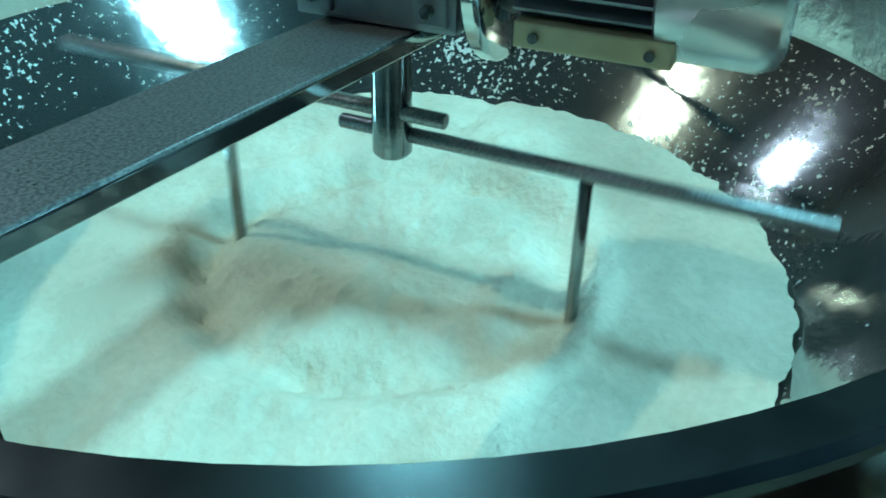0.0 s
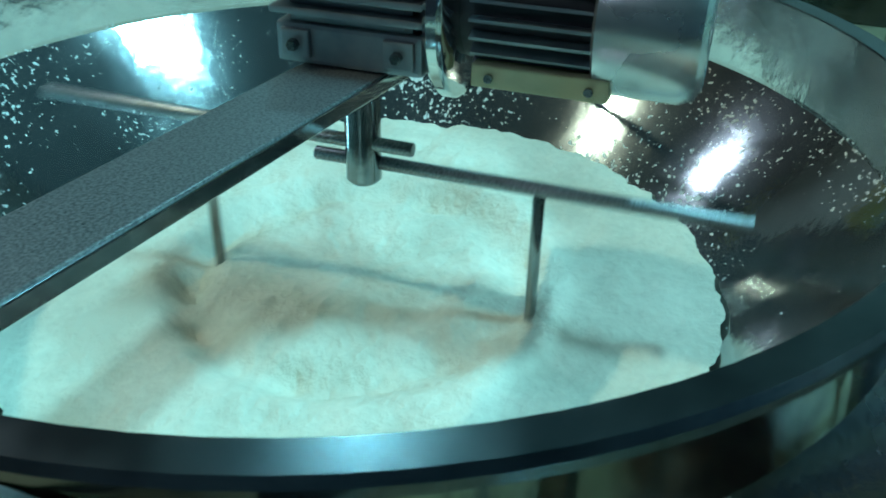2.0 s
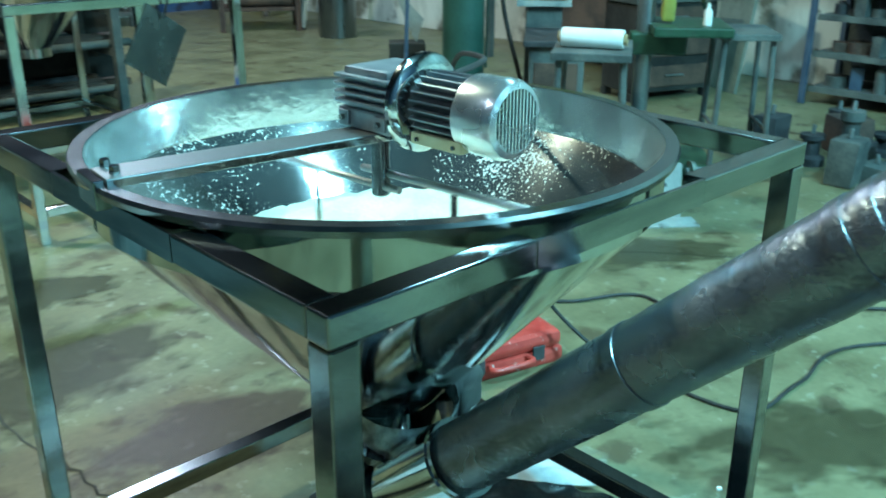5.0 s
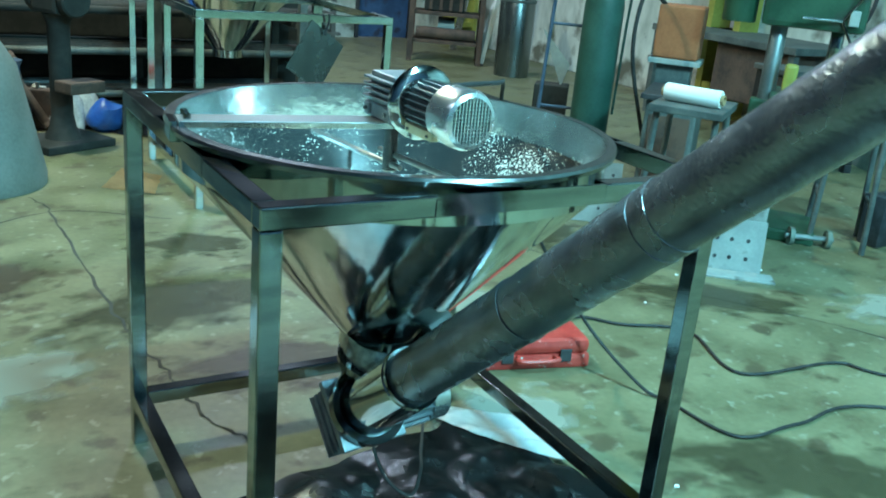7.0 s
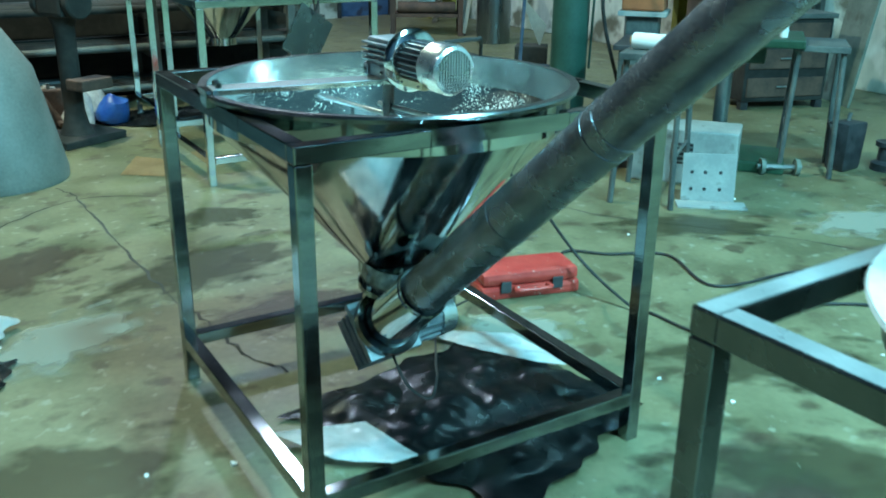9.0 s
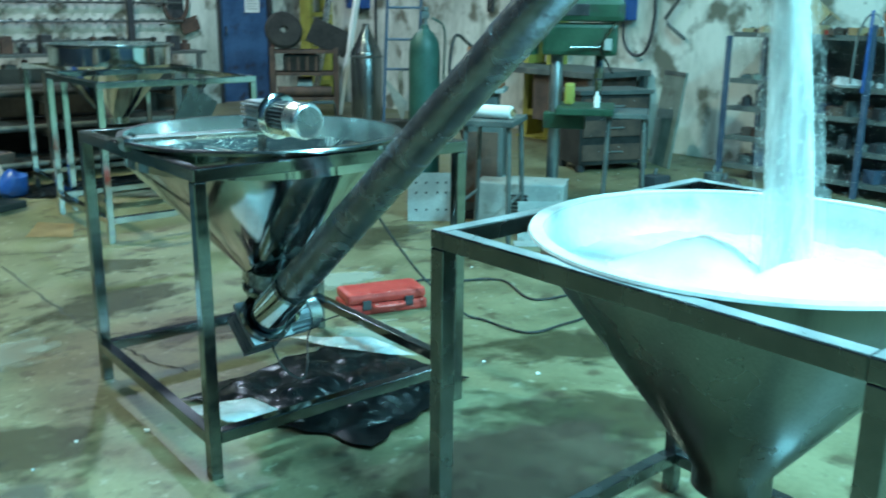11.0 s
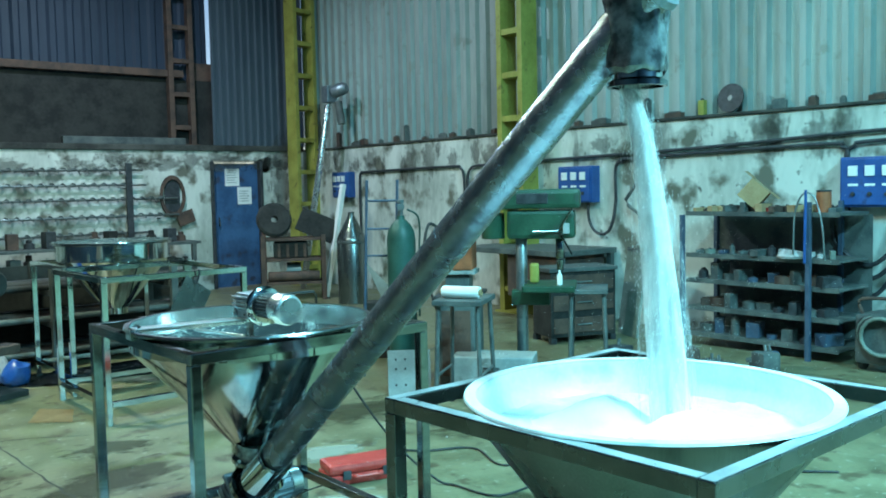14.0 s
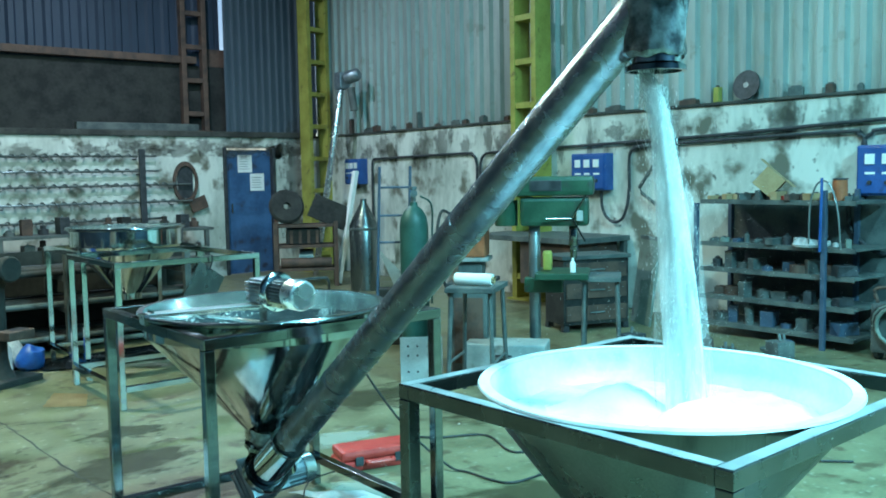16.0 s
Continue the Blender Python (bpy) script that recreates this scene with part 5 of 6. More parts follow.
def corner():
    a = thing("spare_conveyor", "bright slim screw conveyor tube leaning by a yellow column", "screw conveyor", pose(5.95, 8.9, 0))
    foot, head = Vector((0.07, 0.57, 0.0)), Vector((0.36, 0.10, 3.0))
    part("tube", rod(B(), foot, head, 0.05, 20), COWL, a, smooth=True)
    part("head_motor", lathe(B(), [(0, 0), (0.09, 0), (0.10, 0.03), (0.10, 0.2), (0.07, 0.24), (0, 0.24)], 24, pose(0.38, 0.02, 3.04, 75, 0, 30)), CAST, a, smooth=True)
    part("head_box", boxm(-0.09, 0.09, -0.09, 0.09, 2.88, 3.14, 0.02, pose(0.36, 0.10, 0)), CAST, a)
    part("spout", rod(B(), (0.47, -0.06, 2.55), (0.44, -0.02, 2.9), 0.06, 16), BENCH, a)
    t = thing("powder_tank", "dull grey steel tank with a conical top", "tank", pose(5.55, 7.35, 0))
    part("shell", lathe(B(), [(0, 0), (0.195, 0), (0.20, 0.02), (0.20, 0.88), (0.19, 0.90), (0.045, 1.19), (0.045, 1.24), (0, 1.24)], 40), SATIN, t, smooth=True)
    part("seam_band", lathe(B(), [(0.2005, 0.82), (0.207, 0.825), (0.207, 0.85), (0.2005, 0.855)], 40), BENCH, t, smooth=True)
    p = thing("white_profile", "white plastic profile leaning beside the tank", "profile", pose(5.56, 8.06, 0, 0, 12, 0))
    part("profile", boxm(-0.03, 0.03, -0.04, 0.04, 0, 1.66, 0.004), WHITE, p)
    part("foot_cap", boxm(-0.034, 0.034, -0.044, 0.044, 0.0, 0.03), DARK, p)
    c = thing("machine_trolley", "dark rusty two-deck trolley piled with machine parts", "trolley", pose(5.28, 8.45, 0, 0, 0, -30))
    for x in (-0.42, 0.42):
        for y in (-0.25, 0.25):
            part("post", boxm(x - 0.03, x + 0.03, y - 0.03, y + 0.03, 0, 0.92 if y < 0 else 1.02), RUST, c)
    for z in (0.22, 0.55, 0.84):
        part("deck", boxm(-0.389, 0.389, -0.24, 0.24, z, z + 0.04, 0.003), RUST, c)
    part("pulley", lathe(B(), [(0.05, -0.05), (0.22, -0.05), (0.25, -0.02), (0.25, 0.02), (0.22, 0.05), (0.05, 0.05)], 28, pose(-0.26, -0.1, 1.135, 72, 0, 12), closed=True), SOOT, c, smooth=True)
    plate = boxm(-0.26, 0.3, -0.02, 0.02, 0, 0.34, 0.006, pose(0.26, -0.12, 0.90, -12, 24, 0))
    part("hopper_plate", plate, SOOT, c, "black bent hopper plate")
    part("engine_block", boxm(-0.28, 0.2, -0.18, 0.18, 0.591, 0.82, 0.03), SOOT, c)
    for x in (-0.2, -0.08, 0.04, 0.16):
        part("cylinder_rib", boxm(x - 0.02, x + 0.02, -0.2, -0.181, 0.61, 0.80, 0.004), RUST, c)
    part("gear", lathe(B(), [(0, -0.1), (0.13, -0.1), (0.13, 0.1), (0, 0.1)], 24, pose(0.0, 0, 0.391, 0, 90, 0)), GREYSTEEL, c)
    part("roller", rod(B(), (-0.36, -0.16, 0.335), (0.36, -0.16, 0.335), 0.07, 20), RUST, c, smooth=True)


corner()


def bar_rack():
    """Low rack of long dark stock against the back of the bay."""
    r = thing("bar_rack", "low dark steel rack stacked with long bars and pipes", "rack", pose(-1.5, 5.36, 0))
    for x in (0.2, 1.4, 2.6, 3.7):
        for y in (0.0, 0.62):
            part("upright", boxm(x - 0.03, x + 0.03, y, y + 0.06, 0, 0.93, 0.004), BENCH, r)
        for z in (0.08, 0.38, 0.66):
            part("bearer", boxm(x - 0.025, x + 0.025, 0.061, 0.619, z, z + 0.05), BENCH, r)
    # added black sheet, keeps the bright floor from showing through the rack
    part("back_sheet", boxm(0.0, 4.0, 0.69, 0.70, 0.0, 0.9), SOOT, r, "black back sheet added to hide the lit floor behind")
    rng = random.Random(31)
    for z in (0.13, 0.43, 0.71):
        for i in range(6):
            y = 5.36 + 0.13 + 0.086 * i
            rad = rng.uniform(0.024, 0.04)
            x0, x1 = -1.6 + rng.uniform(0, 0.3), 2.4 + rng.uniform(-0.35, 0.15)
            m, lab = ((BENCH, "dark steel pipe"), (RUST, "rusty round bar"), (SOOT, "sooty steel tube"), (DARK, "black oily bar"))[rng.randrange(4)]
            ob = thing("stock_bar", lab + " lying on the low rack", "steel bar", pose(x0, y, z + rad + 0.001), "stock bars")
            if i % 3 == 2:
                part("bar", boxm(0, x1 - x0, -rad, rad, -rad, rad, 0.003), m, ob)
            else:
                part("bar", rod(B(), (0, 0, 0), (x1 - x0, 0, 0), rad, 12), m, ob, smooth=True)
                part("bore", rod(B(), (x1 - x0 - 0.01, 0, 0), (x1 - x0 + 0.001, 0, 0), rad * 0.7, 10), DARK, ob)


bar_rack()


def scrap_heap():
    """Dark offcuts and castings piled on the floor behind the bagged rags."""
    rng = random.Random(12)
    for i in range(46):
        x = rng.uniform(-1.5, 0.3)
        y = rng.uniform(4.85, 5.25)
        h = rng.uniform(0.14, 0.46)
        s = rng.uniform(0.08, 0.2)
        m, lab = ((BENCH, "dark oily casting"), (RUST, "rusty bent offcut"), (DARK, "black machine cover"), (SOOT, "sooty steel lump"), (BLUEGREY, "blue-grey gear housing"))[rng.randrange(5)]
        ob = thing("scrap_piece", lab + " lying in the scrap heap", "scrap", pose(x, y, 0, 0, 0, rng.uniform(0, 180)), "scrap heap")
        if i % 3 == 0:
            bm = lathe(B(), [(0, 0), (s * 0.7, 0), (s * 0.7, h * 0.3), (s * 0.4, h * 0.4), (s * 0.4, h * 0.9), (s * 0.5, h), (0, h)], 18)
        elif i % 3 == 1:
            bm = boxm(-s, s, -s * 0.5, s * 0.5, 0, h, 0.015)
            for v in bm.verts:
                v.co += 0.25 * s * Vector((noise.noise(v.co * 5 + Vector((i, 0, 0))), noise.noise(v.co * 5 + Vector((0, i, 0))), 0))
        else:
            bm = pipe(B(), curve_pts([(-s * 2, 0, 0.03), (-s * 0.6, 0.05, 0.05 + h * 0.6), (s * 0.8, -0.04, 0.04 + h), (s * 2, 0.02, 0.03)], 6), 0.026, 10)
        part("body", bm, m, ob, smooth=(i % 3 != 1))
        part("bolt", rod(B(), (0, 0, h * 0.5), (0, 0, h + 0.04), 0.012, 8), GREYSTEEL, ob)


scrap_heap()


def pedestal_machine(x, y):
    m = thing("pedestal_grinder", "black oily pedestal grinder on a square base plate", "machine", pose(x, y, 0, 0, 0, 28))
    part("base_plate", boxm(-0.24, 0.24, -0.19, 0.19, 0, 0.05, 0.01), SOOT, m)
    part("column", lathe(B(), [(0, 0.051), (0.11, 0.051), (0.08, 0.12), (0.065, 0.2), (0.065, 0.74), (0.09, 0.80), (0, 0.80)], 24), SOOT, m, smooth=True)
    part("head", boxm(-0.10, 0.10, -0.12, 0.12, 0.801, 0.97, 0.03), SOOT, m)
    for s in (-1, 1):
        part("wheel_guard", lathe(B(), [(0, 0.0), (0.09, 0.0), (0.10, 0.01), (0.10, 0.05), (0.09, 0.06), (0, 0.06)], 28, pose(0, s * 0.125 - (0.06 if s < 0 else 0), 0.89) @ pose(0, 0, 0, -90, 0, 0) @ pose(0, 0, 0)), SOOT, m, smooth=True)
    part("tool_rest", boxm(-0.12, 0.12, -0.26, -0.10, 0.36, 0.43, 0.012), RUST, m, "brown rusty tool rest")
    part("rating_plate", boxm(-0.06, 0.0, -0.124, -0.1205, 0.85, 0.93), PAPER, m, "small pale label")


pedestal_machine(0.34, 4.60)


def side_cabinet():
    m = thing("side_cabinet", "dark steel machine cabinet behind the work stand", "cabinet", pose(3.28, 2.42, 0, 0, 0, 40))
    part("cabinet", boxm(-0.24, 0.24, -0.14, 0.14, 0.05, 0.70, 0.015), BENCH, m)
    part("plinth", boxm(-0.26, 0.26, -0.16, 0.16, 0, 0.049, 0.004), DARK, m)
    part("door", boxm(-0.249, -0.241, -0.11, 0.11, 0.12, 0.62, 0.003), RUST, m)
    part("top_plate", boxm(-0.27, 0.27, -0.17, 0.17, 0.701, 0.73, 0.005), DARK, m)


side_cabinet()


def floor_castings():
    rng = random.Random(9)
    for i in range(16):
        x, y = 4.15 + (i % 4) * 0.26 + 0.09 * (i // 4 % 2) + rng.uniform(-0.1, 0.1), 0.70 + (i // 4) * 0.28 + rng.uniform(-0.1, 0.1)
        w, d, h = rng.uniform(0.07, 0.11), rng.uniform(0.07, 0.12), rng.uniform(0.1, 0.34)
        m, lab = ((BENCH, "dark oily casting"), (RUST, "rusty machine part"), (DARK, "black machine cover"), (BLUEGREY, "blue-grey gear housing"))[rng.randrange(4)]
        ob = thing("casting", lab + " standing on the floor by the shelving", "machine part", pose(x, y, 0, 0, 0, rng.uniform(0, 90)), "floor castings")
        if i % 2:
            bm = lathe(B(), [(0, 0), (w, 0), (w, h * 0.25), (w * 0.6, h * 0.35), (w * 0.6, h * 0.8), (w * 0.85, h * 0.85), (w * 0.85, h), (0, h)], 20)
        else:
            bm = boxm(-w, w, -d, d, 0, h, 0.02)
            for v in bm.verts:
                v.co += 0.2 * w * Vector((noise.noise(v.co * 6 + Vector((i, 0, 0))), noise.noise(v.co * 6 + Vector((0, i, 0))), 0))
        part("body", bm, m, ob, smooth=True)
        part("stud", rod(B(), (0, 0, h + 0.0005), (0.01, 0, h + 0.05), 0.012, 8), GREYSTEEL, ob)


floor_castings()


def tool_chest():
    c = thing("tool_chest", "dark rust-brown steel chest standing before the wall", "chest", pose(5.45, 3.22, 0, 0, 0, -19))
    part("body", boxm(-0.36, 0.36, -0.2, 0.2, 0.06, 0.70, 0.012), SOOT, c)
    part("top", boxm(-0.38, 0.38, -0.22, 0.22, 0.701, 0.74, 0.006), BENCH, c, "worn dark top plate")
    for z in (0.10, 0.32, 0.52):
        d = part("drawer", boxm(-0.33, 0.33, -0.212, -0.201, z, z + 0.15, 0.004), RUST, c)
        part("pull", rod(B(), (-0.08, -0.222, z + 0.08), (0.08, -0.222, z + 0.08), 0.008, 8), GREYSTEEL, d)
    for x in (-0.33, 0.33):
        for y in (-0.17, 0.17):
            part("foot", boxm(x - 0.03, x + 0.03, y - 0.03, y + 0.03, 0, 0.059), DARK, c)


tool_chest()


# ---------------------------------------------------------------- falling powder
def veil(name, low, high, scale=(14, 14, 2.2)):
    """Airborne powder: white scatter, thinned by streaky noise."""
    m, nt, bsdf = nodes_of(name)
    n, l = nt.nodes.new, nt.links.new
    tc, mp, no, rp = n("ShaderNodeTexCoord"), n("ShaderNodeMapping"), n("ShaderNodeTexNoise"), n("ShaderNodeMapRange")
    l(tc.outputs["Object"], mp.inputs[0])
    mp.inputs["Scale"].default_value = scale
    l(mp.outputs[0], no.inputs["Vector"])
    no.inputs["Scale"].default_value, no.inputs["Detail"].default_value = 3.0, 5
    rp.inputs["From Min"].default_value, rp.inputs["From Max"].default_value = 0.35, 0.68
    rp.inputs["To Min"].default_value, rp.inputs["To Max"].default_value = low, high
    l(no.outputs["Fac"], rp.inputs["Value"])
    l(rp.outputs[0], bsdf.inputs["Alpha"])
    bsdf.inputs["Base Color"].default_value = (0.9, 0.92, 0.9, 1)
    bsdf.inputs["Roughness"].default_value = 1.0
    bsdf.inputs["Specular IOR Level"].default_value = 0.0
    return m


SPOUT = Vector((0.660, -1.345, 1.80))
FALL_T = 0.425


def fall(t):
    """The place of a grain t seconds after it leaves the spout."""
    return Vector((SPOUT.x - 0.03 * t, SPOUT.y - 0.37 * t, SPOUT.z - 0.35 * t - 4.6 * t * t))


def stream_shell(r0, r1, seg=28, steps=26, t0=0.0, wob=0.1, seed=0):
    bm, rings = B(), []
    for i in range(steps + 1):
        t = t0 + (FALL_T - t0) * i / steps
        c, r = fall(t) - SPOUT, r0 + (r1 - r0) * (i / steps) ** 1.2
        ring = []
        for k in range(seg):
            a = 2 * math.pi * k / seg
            w = r * (1 + wob * noise.noise(Vector((math.cos(a) * 1.7, math.sin(a) * 1.7, i * 0.16 + seed))))
            ring.append(bm.verts.new(c + Vector((w * math.cos(a), w * math.sin(a), 0))))
        rings.append(ring)
    for a, b in zip(rings, rings[1:]):
        for k in range(seg):
            bm.faces.new([a[k], a[(k + 1) % seg], b[(k + 1) % seg], b[k]])
    return bm


def grains(bm, c, n, spread, length, rng, size=0.0022):
    for _ in range(n):
        a, r = rng.uniform(0, 6.283), abs(rng.gauss(0, spread))
        p = Vector((c.x + r * math.cos(a), c.y + r * math.sin(a), c.z + rng.uniform(-length, length)))
        s, h = size * rng.uniform(0.6, 1.3), size * rng.uniform(3, 7)
        v = [bm.verts.new(p + Vector(q)) for q in ((s, 0, 0), (-s * 0.5, s * 0.87, 0), (-s * 0.5, -s * 0.87, 0), (0, 0, h), (0, 0, -h))]
        for i in range(3):
            bm.faces.new([v[i], v[(i + 1) % 3], v[3]])
            bm.faces.new([v[(i + 1) % 3], v[i], v[4]])


STREAM = thing("powder_stream", "white powder pouring from the conveyor spout in a widening stream", "powder stream", Matrix.Translation(SPOUT))
part("core", stream_shell(0.008, 0.012, seed=2), WHITE_POWDER, STREAM, "dense core", True)
part("sheath", stream_shell(0.020, 0.055, wob=0.12, seed=5), veil("falling_powder", 0.28, 0.70), STREAM, "streaky powder sheath", True)
part("outer_sheath", stream_shell(0.026, 0.080, wob=0.3, seed=9), veil("thin_falling_powder", -0.05, 0.20, (13, 13, 2.2)), STREAM, "thin outer powder sheath", True)
_bm, _rng = B(), random.Random(21)
for _i in range(60):
    _t = FALL_T * (_i / 60) ** 0.8
    grains(_bm, fall(_t) - SPOUT, 90, 0.010 + 0.04 * _t / FALL_T, 0.02, _rng, 0.0009)
tagged(part("grain", _bm, WHITE_POWDER, STREAM, "loose falling grains"), kind="stuff")

CLUMPS = []
for _k in range(6):
    _bm, _rng = B(), random.Random(40 + _k)
    grains(_bm, Vector((0, 0, 0)), 500, 0.016, 0.09, _rng, 0.0012)
    _ob = new("powder_clump", mesh_of("powder_clump", _bm, WHITE_POWDER))
    CLUMPS.append(tagged(_ob, "loose clump of white powder falling from the spout", "powder", "falling clumps", "stuff"))


_bm, _rng = B(), random.Random(77)
for _i in range(2500):
    _a, _r = _rng.uniform(0, 6.283), abs(_rng.gauss(0, 0.22))
    _c = Vector((0.64 + _r * math.cos(_a), -1.52 + _r * math.sin(_a), 1.0 + abs(_rng.gauss(0, 0.26)) - 0.2 * _r))
    _s = _rng.uniform(0.0005, 0.0011)
    _v = [_bm.verts.new(_c + Vector(_q) * _s) for _q in ((1, 0, -0.6), (-0.5, 0.87, -0.6), (-0.5, -0.87, -0.6), (0, 0, 1.2))]
    for _q in ((0, 1, 3), (1, 2, 3), (2, 0, 3), (0, 2, 1)):
        _bm.faces.new([_v[_k] for _k in _q])
_ob = new("airborne_dust", mesh_of("airborne_dust", _bm, WHITE_POWDER))
tagged(_ob, "fine white dust floating above the receiving hopper", "dust", "", "stuff")


# ---------------------------------------------------------------- floor cracks
def crack(pts, w=0.008):
    bm, prev, rng = B(), None, random.Random(len(pts))
    pts = curve_pts([(x, y, 0.002) for x, y in pts], 8)
    for i, p in enumerate(pts):
        d = (pts[min(i + 1, len(pts) - 1)] - pts[max(i - 1, 0)]).normalized()
        s = Vector((-d.y, d.x, 0)) * w * rng.uniform(0.3, 1.0)
        p = p + Vector((rng.uniform(-0.012, 0.012), rng.uniform(-0.012, 0.012), 0))
        cur = (bm.verts.new(p + s), bm.verts.new(p - s))
        if prev:
            bm.faces.new([prev[0], prev[1], cur[1], cur[0]])
        prev = cur
    structure("floor_crack", bm, CONCRETE, "dark crack in the concrete floor")


crack([(0.02, 3.5), (0.08, 3.24), (0.10, 2.6), (0.13, 1.85), (0.19, 1.4), (0.22, 1.13), (0.3, 0.9)])
crack([(-0.9, 2.7), (-0.4, 2.9), (0.08, 3.24), (0.6, 3.0)], 0.006)
crack([(2.0, 2.6), (2.3, 1.7), (2.9, 0.9), (3.3, 0.1)], 0.005)


def stain_mat(name, color, rough, strength=0.6):
    m, nt, bsdf = nodes_of(name)
    n, l = nt.nodes.new, nt.links.new
    tc, ln, no, ad, rp = n("ShaderNodeTexCoord"), n("ShaderNodeVectorMath"), n("ShaderNodeTexNoise"), n("ShaderNodeMath"), n("ShaderNodeMapRange")
    ln.operation = "LENGTH"
    l(tc.outputs["Object"], ln.inputs[0])
    l(tc.outputs["Object"], no.inputs["Vector"])
    no.inputs["Scale"].default_value, no.inputs["Detail"].default_value = 4.2, 12
    ad.operation = "SUBTRACT"
    l(no.outputs["Fac"], ad.inputs[0])
    sc = n("ShaderNodeMath")
    sc.operation = "MULTIPLY"
    l(ln.outputs["Value"], sc.inputs[0])
    sc.inputs[1].default_value = 0.78
    l(sc.outputs[0], ad.inputs[1])
    rp.inputs["From Min"].default_value, rp.inputs["From Max"].default_value = 0.06, 0.26
    rp.inputs["To Min"].default_value, rp.inputs["To Max"].default_value = 0.0, strength
    l(ad.outputs[0], rp.inputs["Value"])
    l(rp.outputs[0], bsdf.inputs["Alpha"])
    bsdf.inputs["Base Color"].default_value = (*color, 1)
    bsdf.inputs["Roughness"].default_value = rough
    return m


OIL = stain_mat("oil_stain", (0.045, 0.04, 0.018), 0.35)
# grey patches that darken the floor left of the receiving hopper
GREYPATCH = stain_mat("dark_grey_patch", (0.06, 0.07, 0.058), 0.4, 0.6)
# brown for floor stains and for the receiving hopper's painted shadow
BROWN_SHADE = stain_mat("reddish_brown_stain_and_shade", (0.085, 0.052, 0.036), 0.4)
PALE = stain_mat("pale_powder_spill", (0.34, 0.36, 0.30), 0.9)


def stain(x, y, rx, ry, turn, material, z):
    bm = B()
    n = 40
    ring = [bm.verts.new((math.cos(6.28319 * k / n), math.sin(6.28319 * k / n), 0)) for k in range(n)]
    bm.faces.new(ring)
    ob = new("floor_patch", mesh_of("floor_patch", bm, material))
    ob.matrix_basis = pose(x, y, z, 0, 0, turn) @ Matrix.Diagonal((rx, ry, 1, 1))
    tagged(ob, "colour patch on the concrete floor, among them oil stains and painted shade", "", "", "structure")


# two 1.2 m brown patches beside the receiving hopper paint its cast shadow
for _i, (_x, _y, _rx, _ry, _a, _m) in enumerate((
        (0.35, 1.95, 0.9, 0.5, 20, OIL), (-0.35, 2.3, 0.7, 0.45, 50, BROWN_SHADE), (0.55, 1.35, 0.7, 0.4, 0, BROWN_SHADE), (1.75, 0.15, 0.8, 0.45, -30, OIL),
        (1.35, -0.45, 0.9, 0.5, -40, OIL), (0.75, -0.55, 1.2, 0.75, 10, BROWN_SHADE), (0.2, -1.0, 1.2, 0.8, 30, BROWN_SHADE), (0.6, 2.6, 0.5, 0.35, 0, OIL),
        (2.6, 1.3, 0.8, 0.4, -30, OIL), (2.9, 0.0, 1.0, 0.5, 20, BROWN_SHADE), (-0.5, 0.6, 0.7, 0.5, 0, OIL), (2.2, 2.3, 0.9, 0.5, 10, OIL),
        (-0.3, 1.5, 0.6, 0.4, 30, PALE), (1.5, 1.6, 0.5, 0.3, 0, PALE), (1.1, 0.75, 0.45, 0.4, 0, PALE), (3.4, 0.9, 0.6, 0.4, 0, PALE),
        (-0.75, 0.05, 0.9, 0.6, 40, GREYPATCH), (-0.2, -0.4, 0.7, 0.45, 20, GREYPATCH))):
    stain(_x, _y, _rx, _ry, _a, _m, 0.0012 + 0.0003 * _i)


def wall_mark(name, label, m, w, h, material):
    bm = B()
    bm.faces.new([bm.verts.new((math.cos(6.28319 * k / 32), 0, math.sin(6.28319 * k / 32))) for k in range(32)])
    ob = new(name, mesh_of(name, bm, material))
    ob.matrix_basis = m @ Matrix.Diagonal((w, 1, h, 1))
    tagged(ob, label, "", "", "structure")


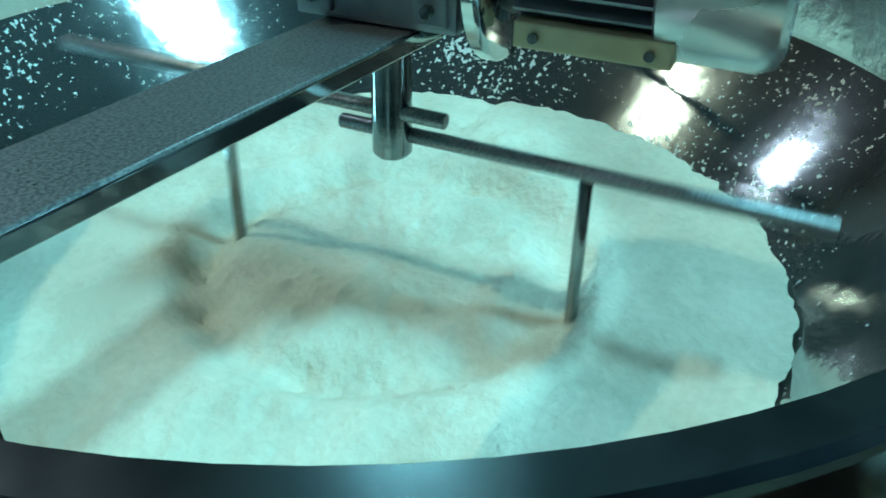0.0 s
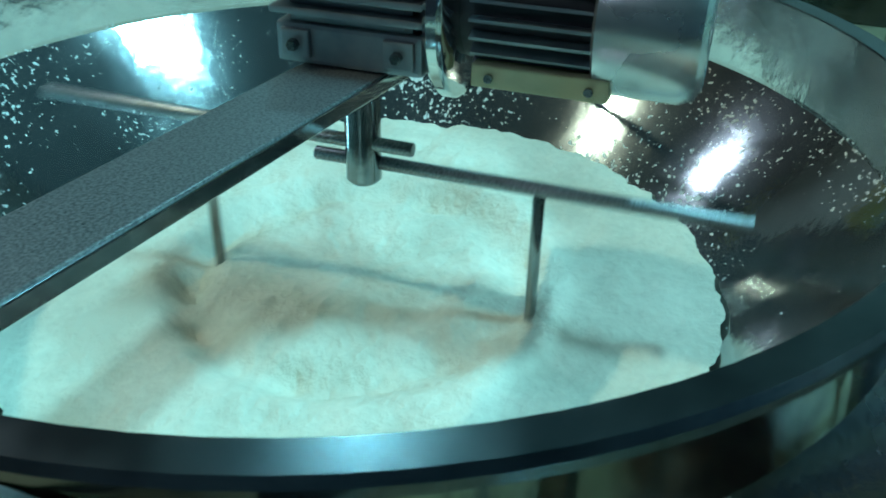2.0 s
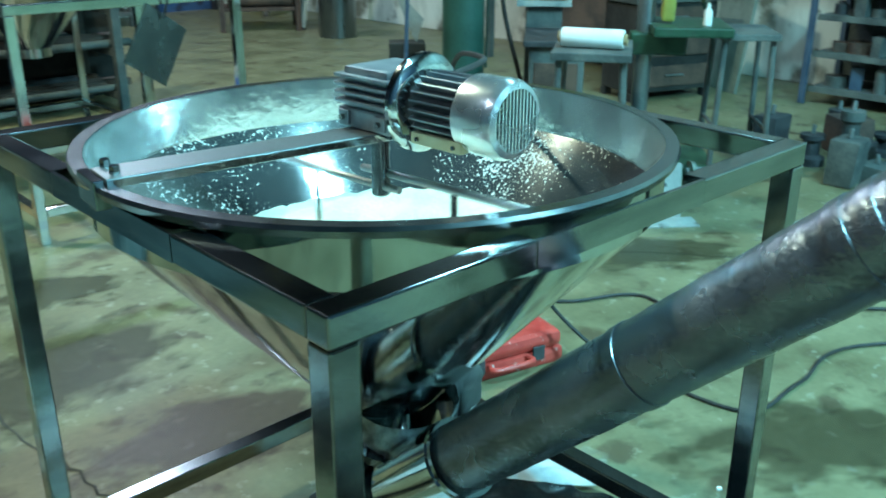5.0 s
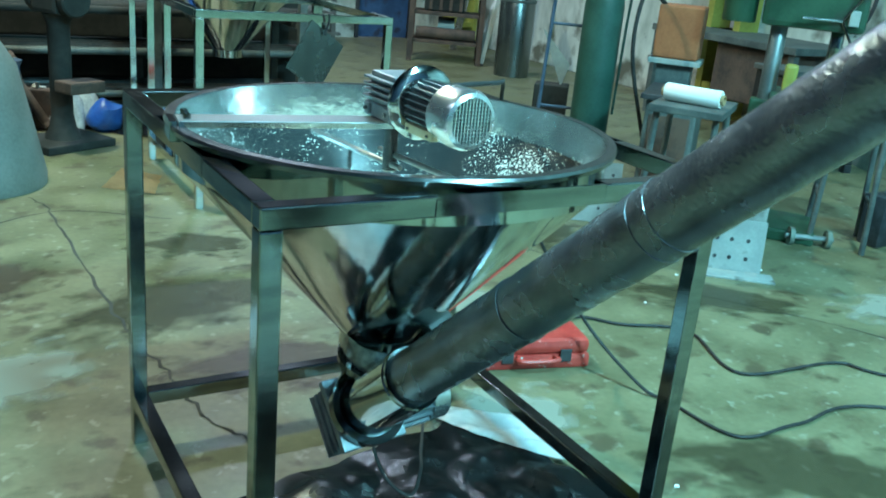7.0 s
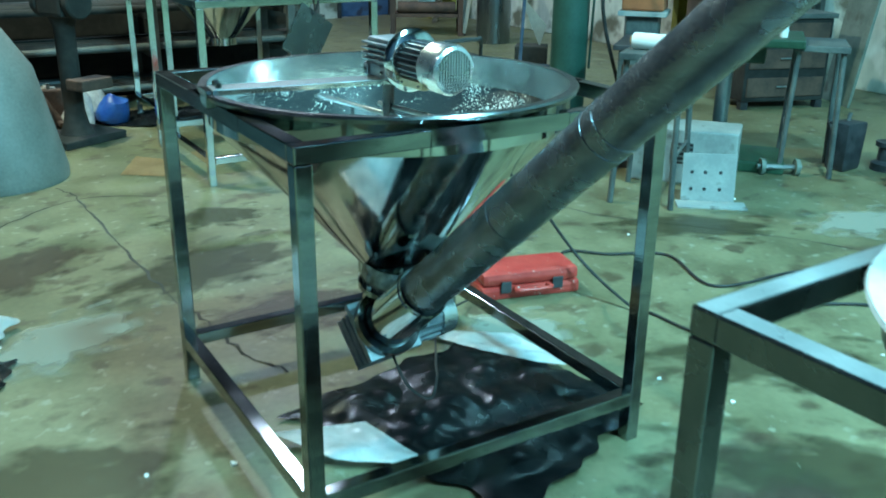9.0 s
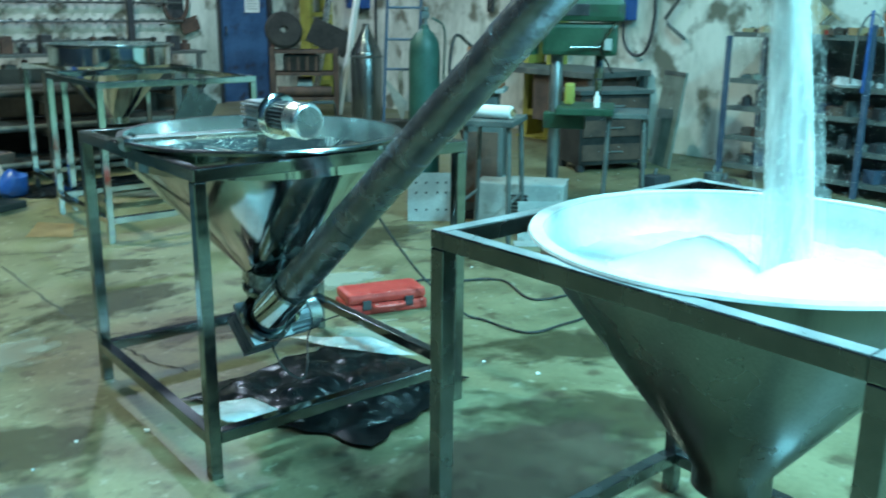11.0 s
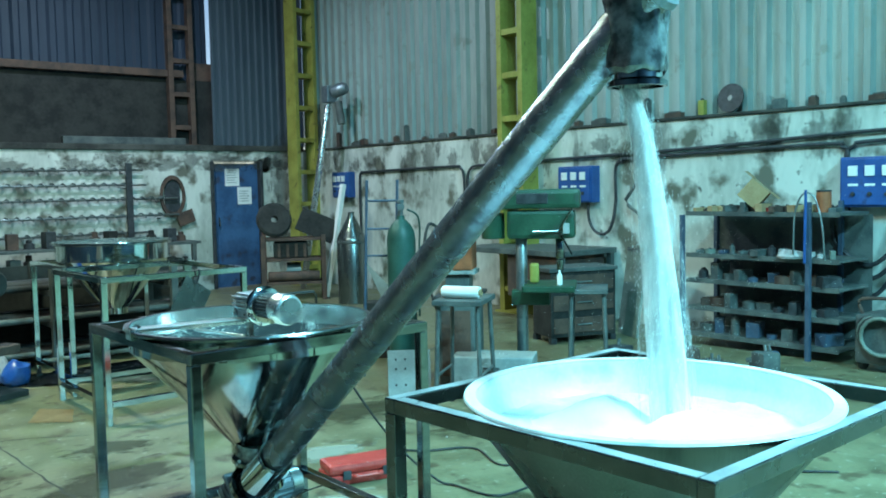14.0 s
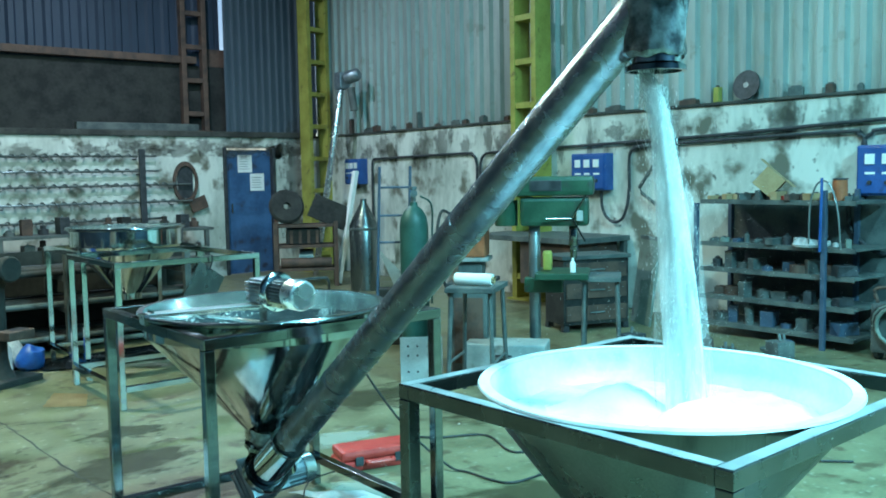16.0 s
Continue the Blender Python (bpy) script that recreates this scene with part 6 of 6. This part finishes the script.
GRIME = stain_mat("wall_grime", (0.075, 0.074, 0.062), 0.85, 0.42)
_rng = random.Random(3)
for _i in range(30):
    _y, _w = 9.8 - _i * 0.34 + _rng.uniform(-0.15, 0.15), _rng.uniform(0.08, 0.4)
    wall_mark("wall_stain", "dark drip stain running down the whitewash", pose(WALL_X - 0.003 - 0.0004 * (_i % 5), _y, 2.14 - _rng.uniform(0, 0.35), 0, 0, 90), _w, _rng.uniform(0.15, 0.6), GRIME)
for _i in range(16):
    wall_mark("wall_stain", "sooty stain on the whitewashed wall", pose(2.0 + _i * 0.29 + _rng.uniform(-0.1, 0.1), WALL_Y - 0.003 - 0.0004 * (_i % 5), 2.1 - _rng.uniform(0, 0.3)), _rng.uniform(0.2, 0.6), _rng.uniform(0.12, 0.4), GRIME)
for _i in range(4):
    wall_mark("wall_stain", "soot-blackened patch beside the blue door", pose(6.28, WALL_Y - 0.006 - 0.0004 * _i, 0.6 + 0.5 * _i), 0.45, 0.7, GRIME)


def litter():
    rng = random.Random(17)
    for i in range(17):
        x, y = rng.uniform(1.2, 3.2), rng.uniform(-0.6, 2.2)
        if i % 3 == 0:
            x, y = rng.uniform(-0.8, 0.0), rng.uniform(-0.4, 2.6)
        bm = B()
        n = rng.randrange(5, 8)
        rr = rng.uniform(0.005, 0.014)
        top = [bm.verts.new((rr * rng.uniform(0.5, 1.2) * math.cos(6.283 * k / n), rr * rng.uniform(0.5, 1.2) * math.sin(6.283 * k / n), rng.uniform(0.003, 0.007))) for k in range(n)]
        low = [bm.verts.new((v.co.x * 1.1, v.co.y * 1.1, 0)) for v in top]
        bm.faces.new(top)
        for k in range(n):
            bm.faces.new([low[k], low[(k + 1) % n], top[(k + 1) % n], top[k]])
        ob = new("paper_scrap", mesh_of("paper_scrap", bm, PAPER))
        ob.matrix_basis = pose(x, y, 0.001, 0, 0, rng.uniform(0, 360))
        tagged(ob, "small white scrap lying on the floor", "scrap", "floor scraps")


litter()


# ---------------------------------------------------------------- movement
def motions():
    rows, t = [], 0.0
    while t < 16.0001:
        rows.append((t, pose(AX, AY, 0, 0, 0, -90.0 - 179.0 * t)))
        t += 0.25
    walk(AGITATOR, rows)
    # clumps fall from the spout again and again
    cycle = 14
    for k, ob in enumerate(CLUMPS):
        rows, f0 = [], -round(k * cycle / len(CLUMPS))
        while f0 <= 480:
            for step in (0, 4, 8, 13):
                f = f0 + step
                if 0 <= f <= 480:
                    u = FALL_T * step / 13
                    rows.append((f / FPS, Matrix.Translation(fall(u)) @ pose(0, 0, 0, 0, 0, 4 * step + 20 * k)))
            f0 += cycle
        if rows[0][0] > 0:
            rows.insert(0, (0.0, rows[0][1]))
        if rows[-1][0] < 16.0:
            rows.append((16.0, rows[-1][1]))
        walk(ob, rows)


motions()
